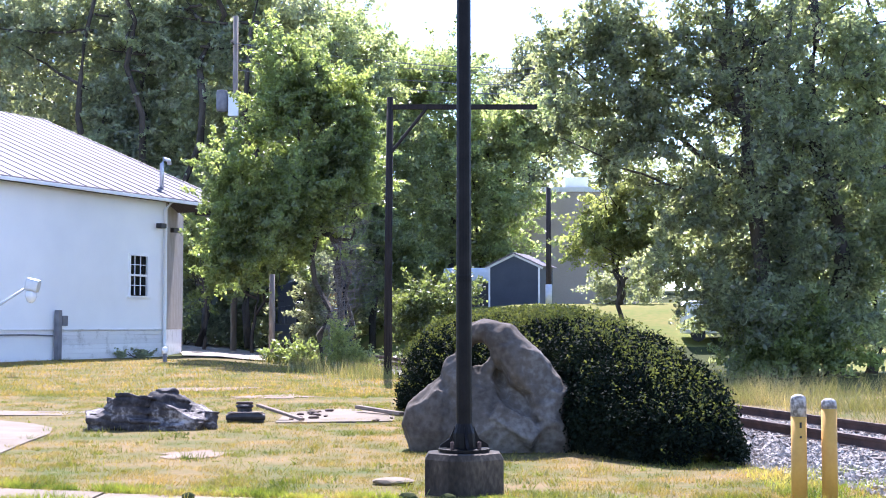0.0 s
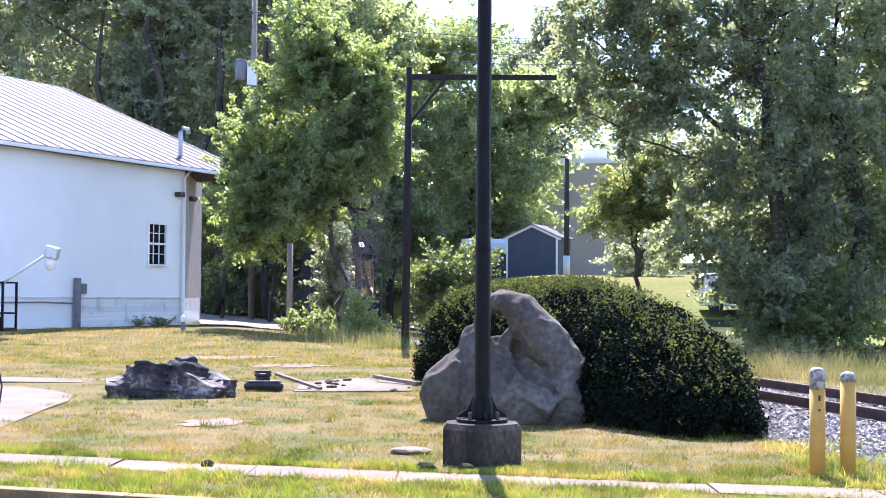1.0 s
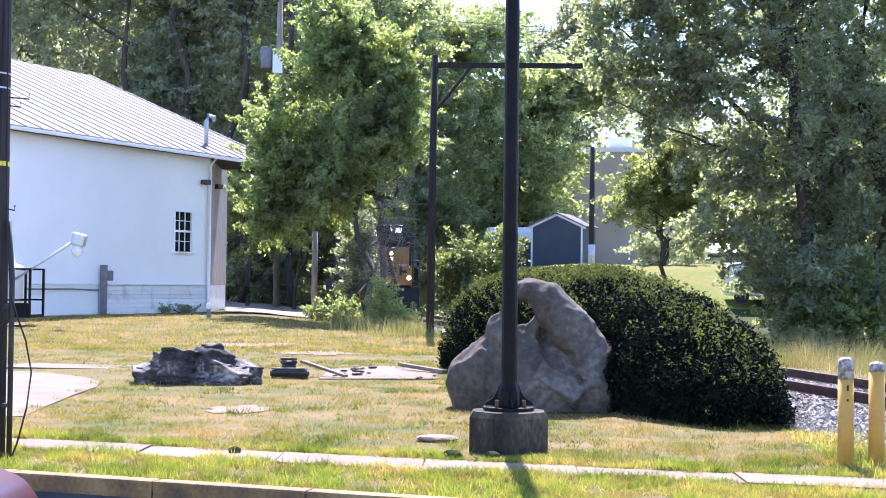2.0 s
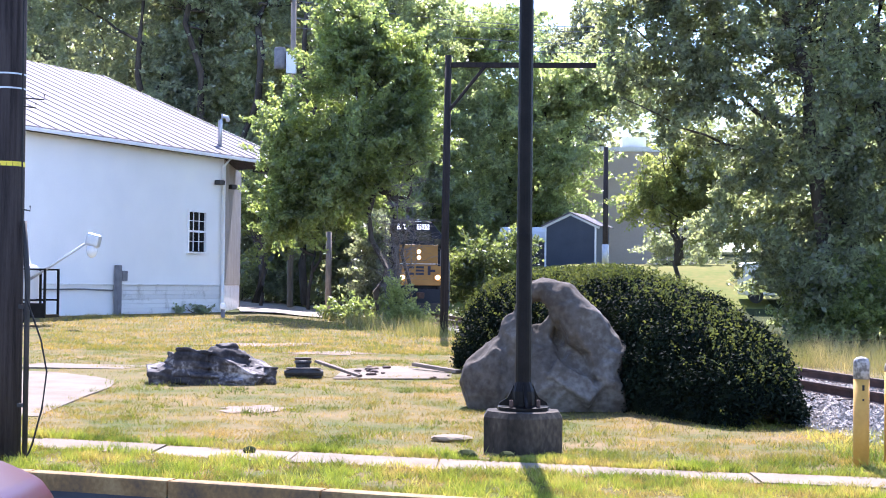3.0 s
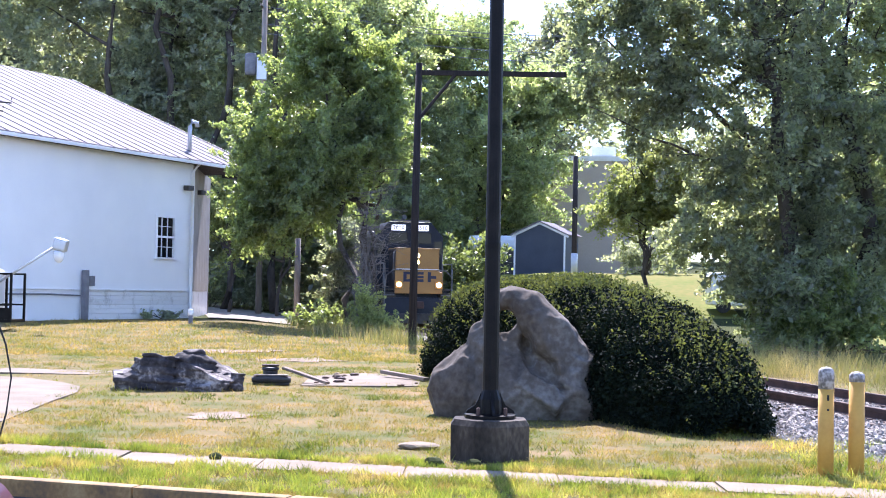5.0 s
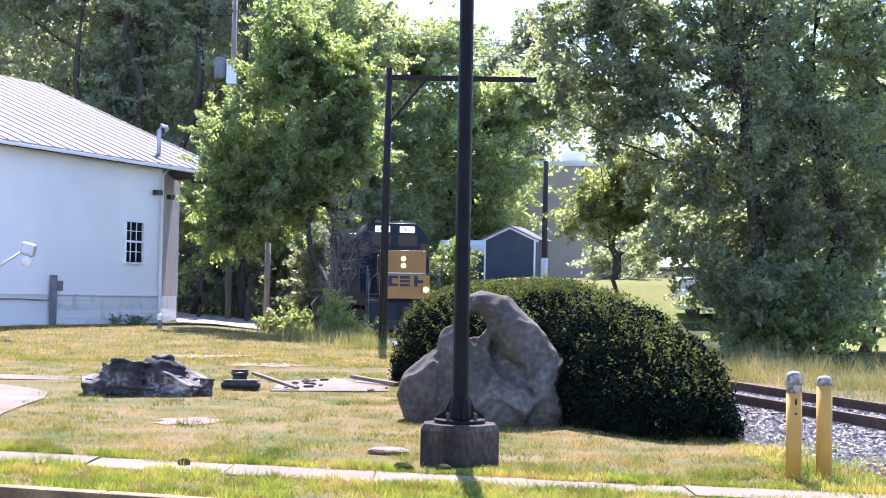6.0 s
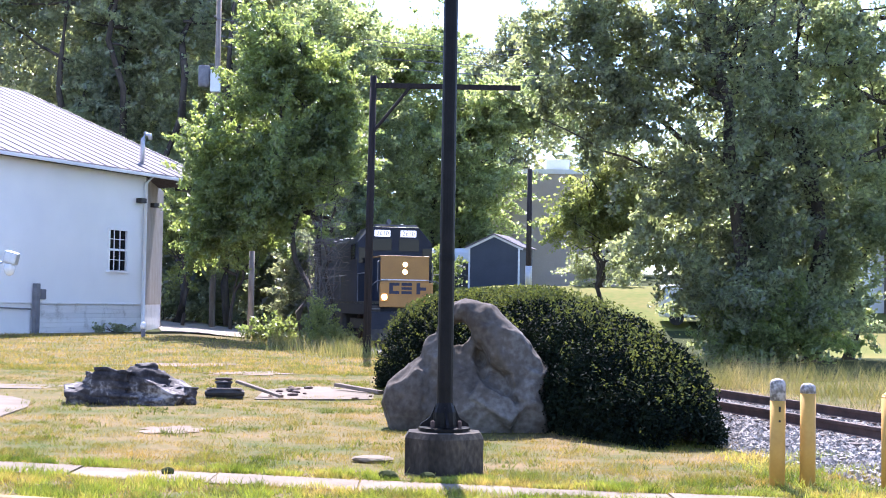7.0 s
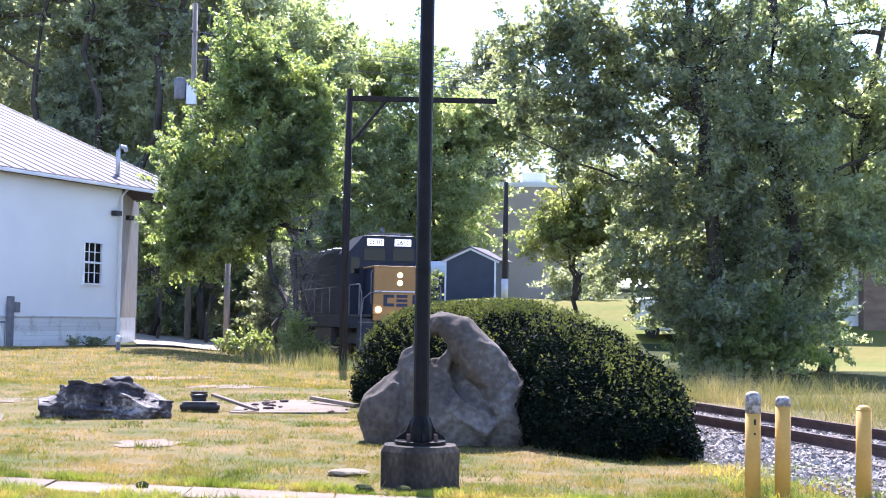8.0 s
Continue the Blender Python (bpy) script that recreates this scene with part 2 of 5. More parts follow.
def boxes(*specs, bevel=0.0):
    bm = bmesh.new()
    for s in specs:
        box(bm, s[0], s[1], s[2], x=s[3], y=s[4], z=s[5], bevel=bevel)
    return bm


def tube(bm, points, radii, n=8, cap=True):
    """A tapered tube along points."""
    points = [Vector(p) for p in points]
    if not hasattr(radii, "__len__"):
        radii = [radii] * len(points)
    rings = []
    for i, p in enumerate(points):
        d = (points[min(i + 1, len(points) - 1)] - points[max(i - 1, 0)]).normalized()
        a = d.orthogonal().normalized() if abs(d.z) > 0.99 else d.cross(Vector((0, 0, 1))).normalized()
        b = d.cross(a)
        rings.append([bm.verts.new(p + radii[i] * (math.cos(6.28319 * k / n) * a + math.sin(6.28319 * k / n) * b)) for k in range(n)])
    for r, s in zip(rings, rings[1:]):
        for k in range(n):
            bm.faces.new((r[k], r[(k + 1) % n], s[(k + 1) % n], s[k]))
    if cap:
        bm.faces.new(rings[0])
        bm.faces.new(rings[-1])
    return bm


def lathe(bm, profile, n=24, x=0, y=0):
    """A turned body from (radius, height) pairs."""
    rings = [[bm.verts.new((x + r * math.cos(6.28319 * k / n), y + r * math.sin(6.28319 * k / n), z)) for k in range(n)] for r, z in profile]
    for r, s in zip(rings, rings[1:]):
        for k in range(n):
            bm.faces.new((r[k], r[(k + 1) % n], s[(k + 1) % n], s[k]))
    bm.faces.new(rings[0])
    bm.faces.new(rings[-1])
    return bm


def lathe_x(r, width):
    bm = bmesh.new()
    lathe(bm, [(r * 0.3, -width / 2 - 0.02), (r * 0.85, -width / 2), (r, -width / 2), (r, width / 2 - 0.03), (r * 1.05, width / 2), (r * 0.3, width / 2 + 0.02)], 20)
    for k in range(4):
        box(bm, 0.10, 0.10, 0.05, x=0.3 * math.cos(k * 1.571), y=0.3 * math.sin(k * 1.571), z=width / 2)
    bmesh.ops.transform(bm, matrix=pose(0, 0, 0, 0, 90, 0), verts=bm.verts)
    return bm


def slab(bm, corners, z0, z1):
    """A flat prism over plan corners."""
    lo = [bm.verts.new((x, y, z0)) for x, y in corners]
    hi = [bm.verts.new((x, y, z1)) for x, y in corners]
    n = len(corners)
    bm.faces.new(lo)
    bm.faces.new(hi)
    for k in range(n):
        bm.faces.new((lo[k], lo[(k + 1) % n], hi[(k + 1) % n], hi[k]))
    return bm


def text_mesh(name, words, size, mat, parent, m, label=""):
    cu = bpy.data.curves.new(name, "FONT")
    cu.body, cu.size, cu.align_x, cu.align_y, cu.extrude, cu.offset = words, size, "CENTER", "CENTER", 0.004, 0.004
    tmp = new(name, cu)
    me = bpy.data.meshes.new_from_object(tmp)
    bpy.data.objects.remove(tmp)
    me.materials.clear()
    me.materials.append(M[mat])
    ob = new(name, me)
    ob.parent = parent
    ob.matrix_basis = m
    if label:
        tagged(ob, label)
    return ob


def raw_mesh(name, verts, faces_n, mat, parent=None, kind="", label="", category=""):
    """A mesh of separate polygons with faces_n corners each, from an array of corners."""
    n = len(verts)
    me = bpy.data.meshes.new(name)
    me.vertices.add(n)
    me.vertices.foreach_set("co", np.ascontiguousarray(verts, dtype=np.float32).ravel())
    me.loops.add(n)
    me.loops.foreach_set("vertex_index", np.arange(n, dtype=np.int32))
    me.polygons.add(n // faces_n)
    me.polygons.foreach_set("loop_start", np.arange(0, n, faces_n, dtype=np.int32))
    me.update(calc_edges=True)
    me.materials.append(M[mat])
    ob = new(name, me)
    ob.parent = parent
    return tagged(ob, label, category, kind=kind)


def sines(p, seed, scale, octaves=4):
    """Smooth noise at points p, about -1 to 1."""
    r = np.random.RandomState(seed)
    out, amp = np.zeros(len(p)), 1.0
    for o in range(octaves):
        for _ in range(5):
            d = r.normal(size=3)
            d *= scale * (2 ** o) / np.linalg.norm(d)
            out += amp * np.sin(p @ d * 6.283 + r.uniform(0, 6.28)) / 5 * 1.6
        amp *= 0.5
    return out


def leaves(centres, per, radius, size, seed, flat=0.65, up=0.5, axis=None, reach=1.0):
    """Four-cornered leaves scattered round clump centres; axis: the way in which each clump's spray runs."""
    r = np.random.RandomState(seed)
    n = len(centres) * per
    c = np.repeat(centres, per, 0)
    rad = np.repeat(radius if hasattr(radius, "__len__") else np.full(len(centres), radius), per)
    q = r.normal(size=(n, 3)) * rad[:, None] * np.array([0.5, 0.5, 0.5 * flat])
    if axis is not None:
        along_axis = r.uniform(-1.1, 1.5, n)
        q = q * (0.62 - 0.22 * along_axis)[:, None] + np.repeat(axis, per, 0) * (reach * rad * along_axis)[:, None]
    p = c + q
    nrm = r.normal(size=(n, 3)) + np.array([0, 0, up])
    nrm /= np.linalg.norm(nrm, axis=1)[:, None]
    a = np.cross(nrm, r.normal(size=(n, 3)))
    a /= np.linalg.norm(a, axis=1)[:, None]
    b = np.cross(nrm, a)
    s = size * r.uniform(0.6, 1.35, n)[:, None]
    v = np.stack([p - a * s, p + b * s * 0.5 + nrm * s * 0.12, p + a * s, p - b * s * 0.5 + nrm * s * 0.12], 1)
    return v.reshape(-1, 3)


def clumps(blobs, n, seed, inner=0.45, gap=0.0):
    """Clump centres and spray directions spread through egg-shaped blobs (x, y, z, rx, ry, rz), thinned out in patches."""
    r = np.random.RandomState(seed)
    b = np.array(blobs, dtype=float)
    w = b[:, 3] * b[:, 4] + b[:, 4] * b[:, 5] + b[:, 3] * b[:, 5]
    over = int(n * 1.5)
    k = r.choice(len(b), over, p=w / w.sum())
    d = r.normal(size=(over, 3))
    d /= np.linalg.norm(d, axis=1)[:, None]
    rr = inner + (1 - inner) * r.uniform(size=over) ** 0.6
    rr = rr * (1 + 0.20 * r.normal(size=over))
    c = b[k, :3] + d * rr[:, None] * b[k, 3:]
    keep = np.argsort(-(sines(c * (1, 1, 1.5), seed, 0.16, 2) + 0.5 * r.normal(size=over)))[:n]
    axis = d + 0.5 * r.normal(size=(over, 3)) + np.array([0, 0, 0.15])
    axis /= np.linalg.norm(axis, axis=1)[:, None]
    return c[keep], axis[keep]


def limb(bm, a, b, ra, rb, seed, wander=0.06, n=6, sag=0.0):
    r = random.Random(seed)
    a, b = Vector(a), Vector(b)
    length = (b - a).length
    pts, rad = [], []
    for i in range(n + 1):
        t = i / n
        p = a.lerp(b, t)
        if 0 < i < n:
            p += Vector((r.gauss(0, 1), r.gauss(0, 1), r.gauss(0, 0.5))) * wander * length
        p.z += sag * math.sin(math.pi * t)
        pts.append(p)
        rad.append(ra + (rb - ra) * t)
    tube(bm, pts, rad, 8)
    return pts


def tree(x, y, z, blobs, trunks, n_clump, per, clump_r, leaf, mat, seed, label, n_limbs=10, inner=0.45, category="tree", trunk_mat="bark", limb_r=0.09, behind=0.0, reach=1.0):
    """A tree: tapered trunks (dx, dy, top dx, top dy, top z, radius) with limbs to the crown, and a crown of leaf clumps. Blobs are relative to its foot."""
    t = thing("tree", pose(x, y, z), label, category)
    blobs = [(b[0], b[1] + behind, *b[2:]) for b in blobs]
    r = random.Random(seed)
    for i, (dx, dy, ex, ey, ez, rad) in enumerate(trunks):
        bm = bmesh.new()
        limb(bm, (dx, dy, -0.3), (ex, ey, ez), rad, rad * 0.35, seed + i, 0.025, 8)
        part("trunk", bm, trunk_mat, t, smooth=True)
    for i in range(n_limbs):
        bm = bmesh.new()
        dx, dy, ex, ey, ez, rad = trunks[i % len(trunks)]
        f = r.uniform(0.35, 0.95)
        a = Vector((dx, dy, 0)).lerp(Vector((ex, ey, ez)), f)
        c = r.choice(blobs)
        b = Vector((c[0] + r.uniform(-0.6, 0.6) * c[3], c[1] + r.uniform(-0.6, 0.6) * c[4], max(c[2] + r.uniform(-0.3, 0.8) * c[5], a.z + 0.8)))
        pts = limb(bm, a, b, limb_r * r.uniform(0.6, 1.1), 0.015, seed * 7 + i, 0.012, 9, -0.3)
        for k in range(3):
            limb(bm, pts[2 + k], pts[2 + k] + Vector((r.uniform(-1.6, 1.6), r.uniform(-1.6, 1.6), r.uniform(-0.3, 1.6))), 0.035, 0.01, seed * 11 + i * 3 + k, 0.08, 4)
        part("limb", bm, trunk_mat, t, smooth=True)
    c, axis = clumps(blobs, n_clump, seed, inner)
    rs = np.random.RandomState(seed).uniform(0.6, 1.3, n_clump) * clump_r
    raw_mesh("crown", leaves(c, per, rs, leaf, seed, axis=axis, reach=reach), 4, mat, t)
    return t


# ---- the ground ----
def smooth01(t):
    t = np.clip(t, 0, 1)
    return t * t * (3 - 2 * t)


def track_x(y):
    """The track's middle line: straight, with a slight shift between two straights."""
    return 10.45 - 0.225 * y + 0.85 * smooth01((np.asarray(y, dtype=float) - 25.0) / 21.0)


def kerb_y(x):
    """The kerb's line, a little askew to the view."""
    return 10.97 - 0.308 * np.clip(np.asarray(x, dtype=float), -11, 8)


def ground_z(x, y):
    x, y = np.asarray(x, dtype=float), np.asarray(y, dtype=float)
    s = x - track_x(y)
    left = 0.30 * smooth01((y - 32) / 26) * smooth01((-s - 3.5) / 5)
    hill = 2.9 * smooth01((y - 60) / 18) * smooth01((s - 4.0) / 7)
    far = 3.0 * smooth01((y - 95) / 80)
    road = -0.14 * smooth01((kerb_y(x) + 0.04 - y) / 0.1)
    return left + hill + far + road + 0.02 * np.sin(x * 0.9 + 0.5 * y) * smooth01((y - 16) / 6) * smooth01((58 - y) / 10)


def spaced(near, step, far, grow):
    out = [0.0]
    while out[-1] < far:
        out.append(out[-1] + (step if out[-1] < near else step + (out[-1] - near) * grow))
    return np.array(out)


gx = spaced(26, 0.8, 900, 0.25)
gx = np.concatenate([-gx[:0:-1], gx])
gy = np.unique(np.concatenate([-spaced(4, 1, 900, 0.3), np.arange(0, 10.5, 1.0), np.array([10.8, 10.9, 10.95, 11.0, 11.05]), 11.4 + spaced(85, 0.8, 1500, 0.2)]))
XX, YY = np.meshgrid(gx, gy)
YY = YY + (kerb_y(XX) - 10.97) * smooth01((22 - YY) / 10) * smooth01((YY + 40) / 40)
co = np.stack([XX, YY, ground_z(XX, YY)], -1).reshape(-1, 3)
nx, ny = len(gx), len(gy)
idx = (np.arange(ny - 1)[:, None] * nx + np.arange(nx - 1)[None, :]).ravel()
me = bpy.data.meshes.new("ground")
me.from_pydata(co.tolist(), [], np.stack([idx, idx + 1, idx + nx + 1, idx + nx], 1).tolist())
for key in ("lawn", "asphalt", "far_lawn", "shaded_earth"):
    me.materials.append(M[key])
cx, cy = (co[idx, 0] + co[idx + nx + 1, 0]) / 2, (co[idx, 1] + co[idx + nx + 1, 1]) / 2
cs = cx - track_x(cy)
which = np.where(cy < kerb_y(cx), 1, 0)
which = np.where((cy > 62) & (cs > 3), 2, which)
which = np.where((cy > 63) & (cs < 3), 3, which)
# lawn under the right-hand trees takes the dark colour as painted shade
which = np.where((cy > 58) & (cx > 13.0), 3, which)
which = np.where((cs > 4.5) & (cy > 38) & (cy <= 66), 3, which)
# brighter lawn colour for the sunlit strip behind them
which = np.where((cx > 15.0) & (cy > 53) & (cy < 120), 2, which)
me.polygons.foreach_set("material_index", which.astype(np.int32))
me.shade_smooth()
tagged(new("ground", me), "dry summer lawn with a street edge and rising grass bank", "ground", kind="structure")


# pavement of concrete flags along the kerb, slightly turned to the picture plane
def along(x):
    return 13.70 - 0.285 * (x - 0.0) * (1 if x < 0 else 0.75)


walkway = thing("pavement", None, "old pale concrete pavement with grass at its edges", "pavement", kind="structure")
for i in range(26):
    x0 = -18 + i * 1.45
    x1 = x0 + 1.43
    w = 0.80 if x0 < 0 else 0.66
    bm = slab(bmesh.new(), [(x0, along(x0) - w), (x1, along(x1) - w), (x1, along(x1)), (x0, along(x0))], -0.05, 0.012 + 0.006 * math.sin(i * 2.3))
    part("paving_slab", bm, "concrete", walkway)
kerb = thing("kerb", None, "concrete kerb painted with worn yellow", "kerb", kind="structure")
for i in range(14):
    x0 = -10.9 + i * 1.35
    x1 = x0 + 1.34
    bm = bmesh.new()
    xm = (x0 + x1) / 2
    box(bm, (x1 - x0) * 1.046, 0.17, 0.30, m=pose(xm, float(kerb_y(xm)) + 0.06, -0.25, 0, 0, -17.1), bevel=0.02)
    part("kerb_stone", bm, "curb_yellow", kerb)

# concrete pads and bare earth in the lawn
pad_line = [(-5.85, 17.6), (-6.0, 19.0), (-6.2, 21.0), (-6.3, 22.6), (-6.6, 23.9), (-7.2, 24.9), (-8.2, 25.9), (-9.8, 26.6), (-12.5, 26.4), (-13.5, 22.0), (-12.0, 18.0), (-8.0, 17.3)]
pad = part("concrete_pad", slab(bmesh.new(), pad_line, -0.05, 0.010), "gravel_path")
tagged(pad, "round-cornered pale concrete pad let into the lawn", "pad", kind="structure")
bm = slab(bmesh.new(), [(-9.6, 27.2), (-7.3, 27.0), (-7.0, 28.2), (-9.4, 28.6)], -0.05, 0.02)
tagged(part("path", bm, "gravel_path"), "pale gravel path in the lawn", "path", kind="structure")
bm = slab(bmesh.new(), [(-3.0, 25.2), (-0.9, 25.6), (-0.95, 29.2), (-2.2, 29.3), (-3.1, 28.0)], -0.05, 0.012)
tagged(part("concrete_slab", bm, "gravel_path"), "old concrete slab flush with the lawn", "slab", kind="structure")

# ---- railway track ----
railway = thing("railway_track", None, "single railway track with rusty rails on pale ballast", "railway", kind="structure")
ys = np.concatenate([np.arange(6, 40, 1.0), np.arange(40, 140, 2.5)])
bm = bmesh.new()
rows = []
for y in ys:
    x = float(track_x(y))
    rows.append([bm.verts.new((x + dx, y, dz)) for dx, dz in ((-2.9, -0.02), (-1.9, 0.06), (-1.2, 0.10), (1.2, 0.10), (1.9, 0.06), (2.9, -0.02))])
for a, b in zip(rows, rows[1:]):
    for k in range(5):
        bm.faces.new((a[k], a[k + 1], b[k + 1], b[k]))
part("ballast_bed", bm, "ballast_bed", railway)
for side in (-1, 1):
    bm = bmesh.new()
    heads = []
    for y in ys:
        x = float(track_x(y)) + side * 0.72
        heads.append([bm.verts.new((x + dx, y, dz)) for dx, dz in ((-0.07, 0.11), (-0.07, 0.135), (-0.012, 0.15), (-0.012, 0.235), (-0.036, 0.245), (-0.036, 0.285), (0.036, 0.285), (0.036, 0.245), (0.012, 0.235), (0.012, 0.15), (0.07, 0.135), (0.07, 0.11))])
    for a, b in zip(heads, heads[1:]):
        for k in range(11):
            bm.faces.new((a[k], a[k + 1], b[k + 1], b[k]))
    part("rail", bm, "rust", railway, "rust-brown steel rail")
tie_mesh = None
for i in range(110):
    y = 8 + i * 0.56
    x = float(track_x(y))
    m = pose(x, y, -0.055, 0, 0.4 * math.sin(i * 3.1), 12.7 + 1.2 * math.sin(i * 1.7))
    if tie_mesh is None:
        tie_mesh = part("tie", box(bmesh.new(), 2.6, 0.23, 0.18, bevel=0.012), "tie", railway)
        tie_mesh.matrix_basis = m
    else:
        t2 = new("tie", tie_mesh.data)
        t2.parent = railway
        t2.matrix_basis = m

# ---- white building ----
U, V = Vector((0.415, 0.910, 0)), Vector((-0.910, 0.415, 0))
CORNER = Vector((-12.78, 64.6, 0.0))
hall = thing("warehouse", Matrix(((U.x, V.x, 0, CORNER.x), (U.y, V.y, 0, CORNER.y), (0, 0, 1, 0.15), (0, 0, 0, 1))), "long white painted hall with a pale ribbed metal roof", "building")
# in the hall's space: x along the front towards its far corner (0), y into the building
L, SK = 34.0, 1.38
WX0, WX1, WZ0, WZ1 = -2.72, -1.34, 2.88, 4.72
WW = WX1 - WX0
bm = boxes((L + WX0, 0.3, 7.3 - SK, (WX0 - L) / 2, 0.15, SK), (-WX1, 0.3, 7.3 - SK, WX1 / 2, 0.15, SK), (WX1 - WX0, 0.3, WZ0 - SK, (WX0 + WX1) / 2, 0.15, SK), (WX1 - WX0, 0.3, 7.3 - WZ1, (WX0 + WX1) / 2, 0.15, WZ1))
part("wall", bm, "white_paint", hall)
bm = slab(bmesh.new(), [(-L, 0.04), (-7.6, 0.04), (-7.6, 0.3), (-L, 0.3)], -0.6, SK)
part("foundation", bm, "white_paint", hall)
bm = slab(bmesh.new(), [(-7.6, 0.06), (0.0, 0.06), (0.0, 0.3), (-7.6, 0.3)], -0.6, SK)
part("foundation", bm, "skirt", hall)
for i in range(7):
    part("plank", box(bmesh.new(), 7.56, 0.05, 0.178, x=-3.80, y=0.03, z=0.02 + i * 0.19, bevel=0.012), "skirt", hall)
part("ledge", box(bmesh.new(), L, 0.10, 0.06, x=-L / 2, y=-0.01, z=SK - 0.01, bevel=0.01), "skirt", hall)
# end wall, which runs back along the line of the track; its shade is in the cream
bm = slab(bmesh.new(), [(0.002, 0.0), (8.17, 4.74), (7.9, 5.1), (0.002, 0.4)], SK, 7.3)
part("end_wall", bm, "cream_wall", hall, "weathered cream end wall, colour darkened for its shaded side")
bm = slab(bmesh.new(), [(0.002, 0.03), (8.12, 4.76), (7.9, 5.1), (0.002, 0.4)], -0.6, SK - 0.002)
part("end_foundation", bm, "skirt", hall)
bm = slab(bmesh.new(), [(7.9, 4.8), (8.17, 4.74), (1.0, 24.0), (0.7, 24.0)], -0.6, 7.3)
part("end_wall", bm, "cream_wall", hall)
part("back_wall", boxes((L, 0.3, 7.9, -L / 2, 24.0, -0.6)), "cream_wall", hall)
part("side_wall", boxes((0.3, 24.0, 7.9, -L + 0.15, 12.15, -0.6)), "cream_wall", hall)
# roof: two slopes of ribbed sheet
EAVE, RIDGE, HALF, END = 7.40, 12.55, 12.0, 5.4
slope = Vector((0, HALF + 0.5, RIDGE - EAVE))
nrm = Vector((0, -(RIDGE - EAVE), HALF + 0.5)).normalized()
panel = None
for i in range(46):
    x = END - 0.9 - i * 0.9
    if panel is None:
        bm = bmesh.new()
        prof = ((0, 0), (0.78, 0), (0.80, 0.035), (0.88, 0.035), (0.90, 0))
        lo = [bm.verts.new(Vector((u, 0, 0)) + nrm * h) for u, h in prof]
        hi = [bm.verts.new(Vector((u, 0, 0)) + nrm * h + slope) for u, h in prof]
        lw = [bm.verts.new(Vector((u, 0, -0.08))) for u, h in prof]
        for k in range(4):
            bm.faces.new((lo[k], lo[k + 1], hi[k + 1], hi[k]))
            bm.faces.new((lo[k], lo[k + 1], lw[k + 1], lw[k]))
        panel = part("roof_panel", bm, "roof_metal", hall, "pale grey ribbed metal roof sheet")
    else:
        p2 = new("roof_panel", panel.data)
        p2.parent = hall
        tagged(p2, "pale grey ribbed metal roof sheet")
        p2.matrix_basis = pose(x, -0.52, EAVE)
        continue
    panel.matrix_basis = pose(x, -0.52, EAVE)
bm = bmesh.new()
v = [bm.verts.new(p) for p in ((-L - 1, 24.9, EAVE), (END, 24.9, EAVE), (END, HALF, RIDGE), (-L - 1, HALF, RIDGE), (-L - 1, 24.9, EAVE - 0.1), (END, 24.9, EAVE - 0.1), (END, HALF, RIDGE - 0.1), (-L - 1, HALF, RIDGE - 0.1))]
for f in ((0, 1, 2, 3), (4, 5, 6, 7), (0, 1, 5, 4), (1, 2, 6, 5), (3, 0, 4, 7)):
    bm.faces.new([v[k] for k in f])
part("back_roof", bm, "roof_metal", hall)
bm = bmesh.new()
box(bm, 0.12, slope.length + 0.02, 0.20, m=pose(END + 0.03, -0.52, EAVE - 0.16, math.degrees(math.atan2(RIDGE - EAVE, HALF + 0.5)), 0, 0) @ pose(0, slope.length / 2, 0))
part("rake_trim", bm, "dark_metal", hall)
part("gutter", box(bmesh.new(), L + END, 0.10, 0.14, x=(END - L) / 2, y=-0.56, z=EAVE - 0.20, bevel=0.02), "white_trim", hall)
part("canopy", slab(bmesh.new(), [(END + 0.1, -0.6), (END + 1.5, -0.3), (END + 1.5, 2.2), (END + 0.1, 2.2)], EAVE - 0.30, EAVE - 0.14), "dark_metal", hall, "dark flat canopy at the eaves")
part("soffit", slab(bmesh.new(), [(-L, -0.5), (END, -0.5), (END, 12.0), (-L, 12.0)], EAVE - 0.16, EAVE - 0.10), "dark_wood", hall)
part("downpipe", tube(bmesh.new(), [(-0.15, -0.52, EAVE - 0.1), (-0.15, -0.10, EAVE - 0.5), (-0.15, -0.10, 0.5), (-0.18, -0.25, 0.1)], 0.085, 10), "white_trim", hall, "pale metal downpipe", True)
win = part("window", boxes((0.09, 0.10, WZ1 - WZ0 + 0.1, WX0 + 0.03, -0.02, WZ0 - 0.05), (0.09, 0.10, WZ1 - WZ0 + 0.1, WX1 - 0.03, -0.02, WZ0 - 0.05), (WW - 0.15, 0.09, 0.10, (WX0 + WX1) / 2, -0.02, WZ1 - 0.05), (WW - 0.15, 0.09, 0.09, (WX0 + WX1) / 2, 0.0, (WZ0 + WZ1) / 2 - 0.04)), "white_trim", hall, "white wooden double-hung sash window")
part("sill", box(bmesh.new(), WW + 0.16, 0.18, 0.08, x=(WX0 + WX1) / 2, y=-0.05, z=WZ0 - 0.08, bevel=0.01), "white_trim", win)
bm = bmesh.new()
for half in (0, 1):
    zb = WZ0 + 0.04 + half * 0.92
    for k in (1, 2):
        box(bm, 0.03, 0.04, 0.84, x=WX0 + 0.07 + k * (WW - 0.14) / 3, y=0.03, z=zb)
    box(bm, WW - 0.15, 0.036, 0.03, x=(WX0 + WX1) / 2, y=0.03, z=zb + 0.42)
part("muntins", bm, "white_trim", win)
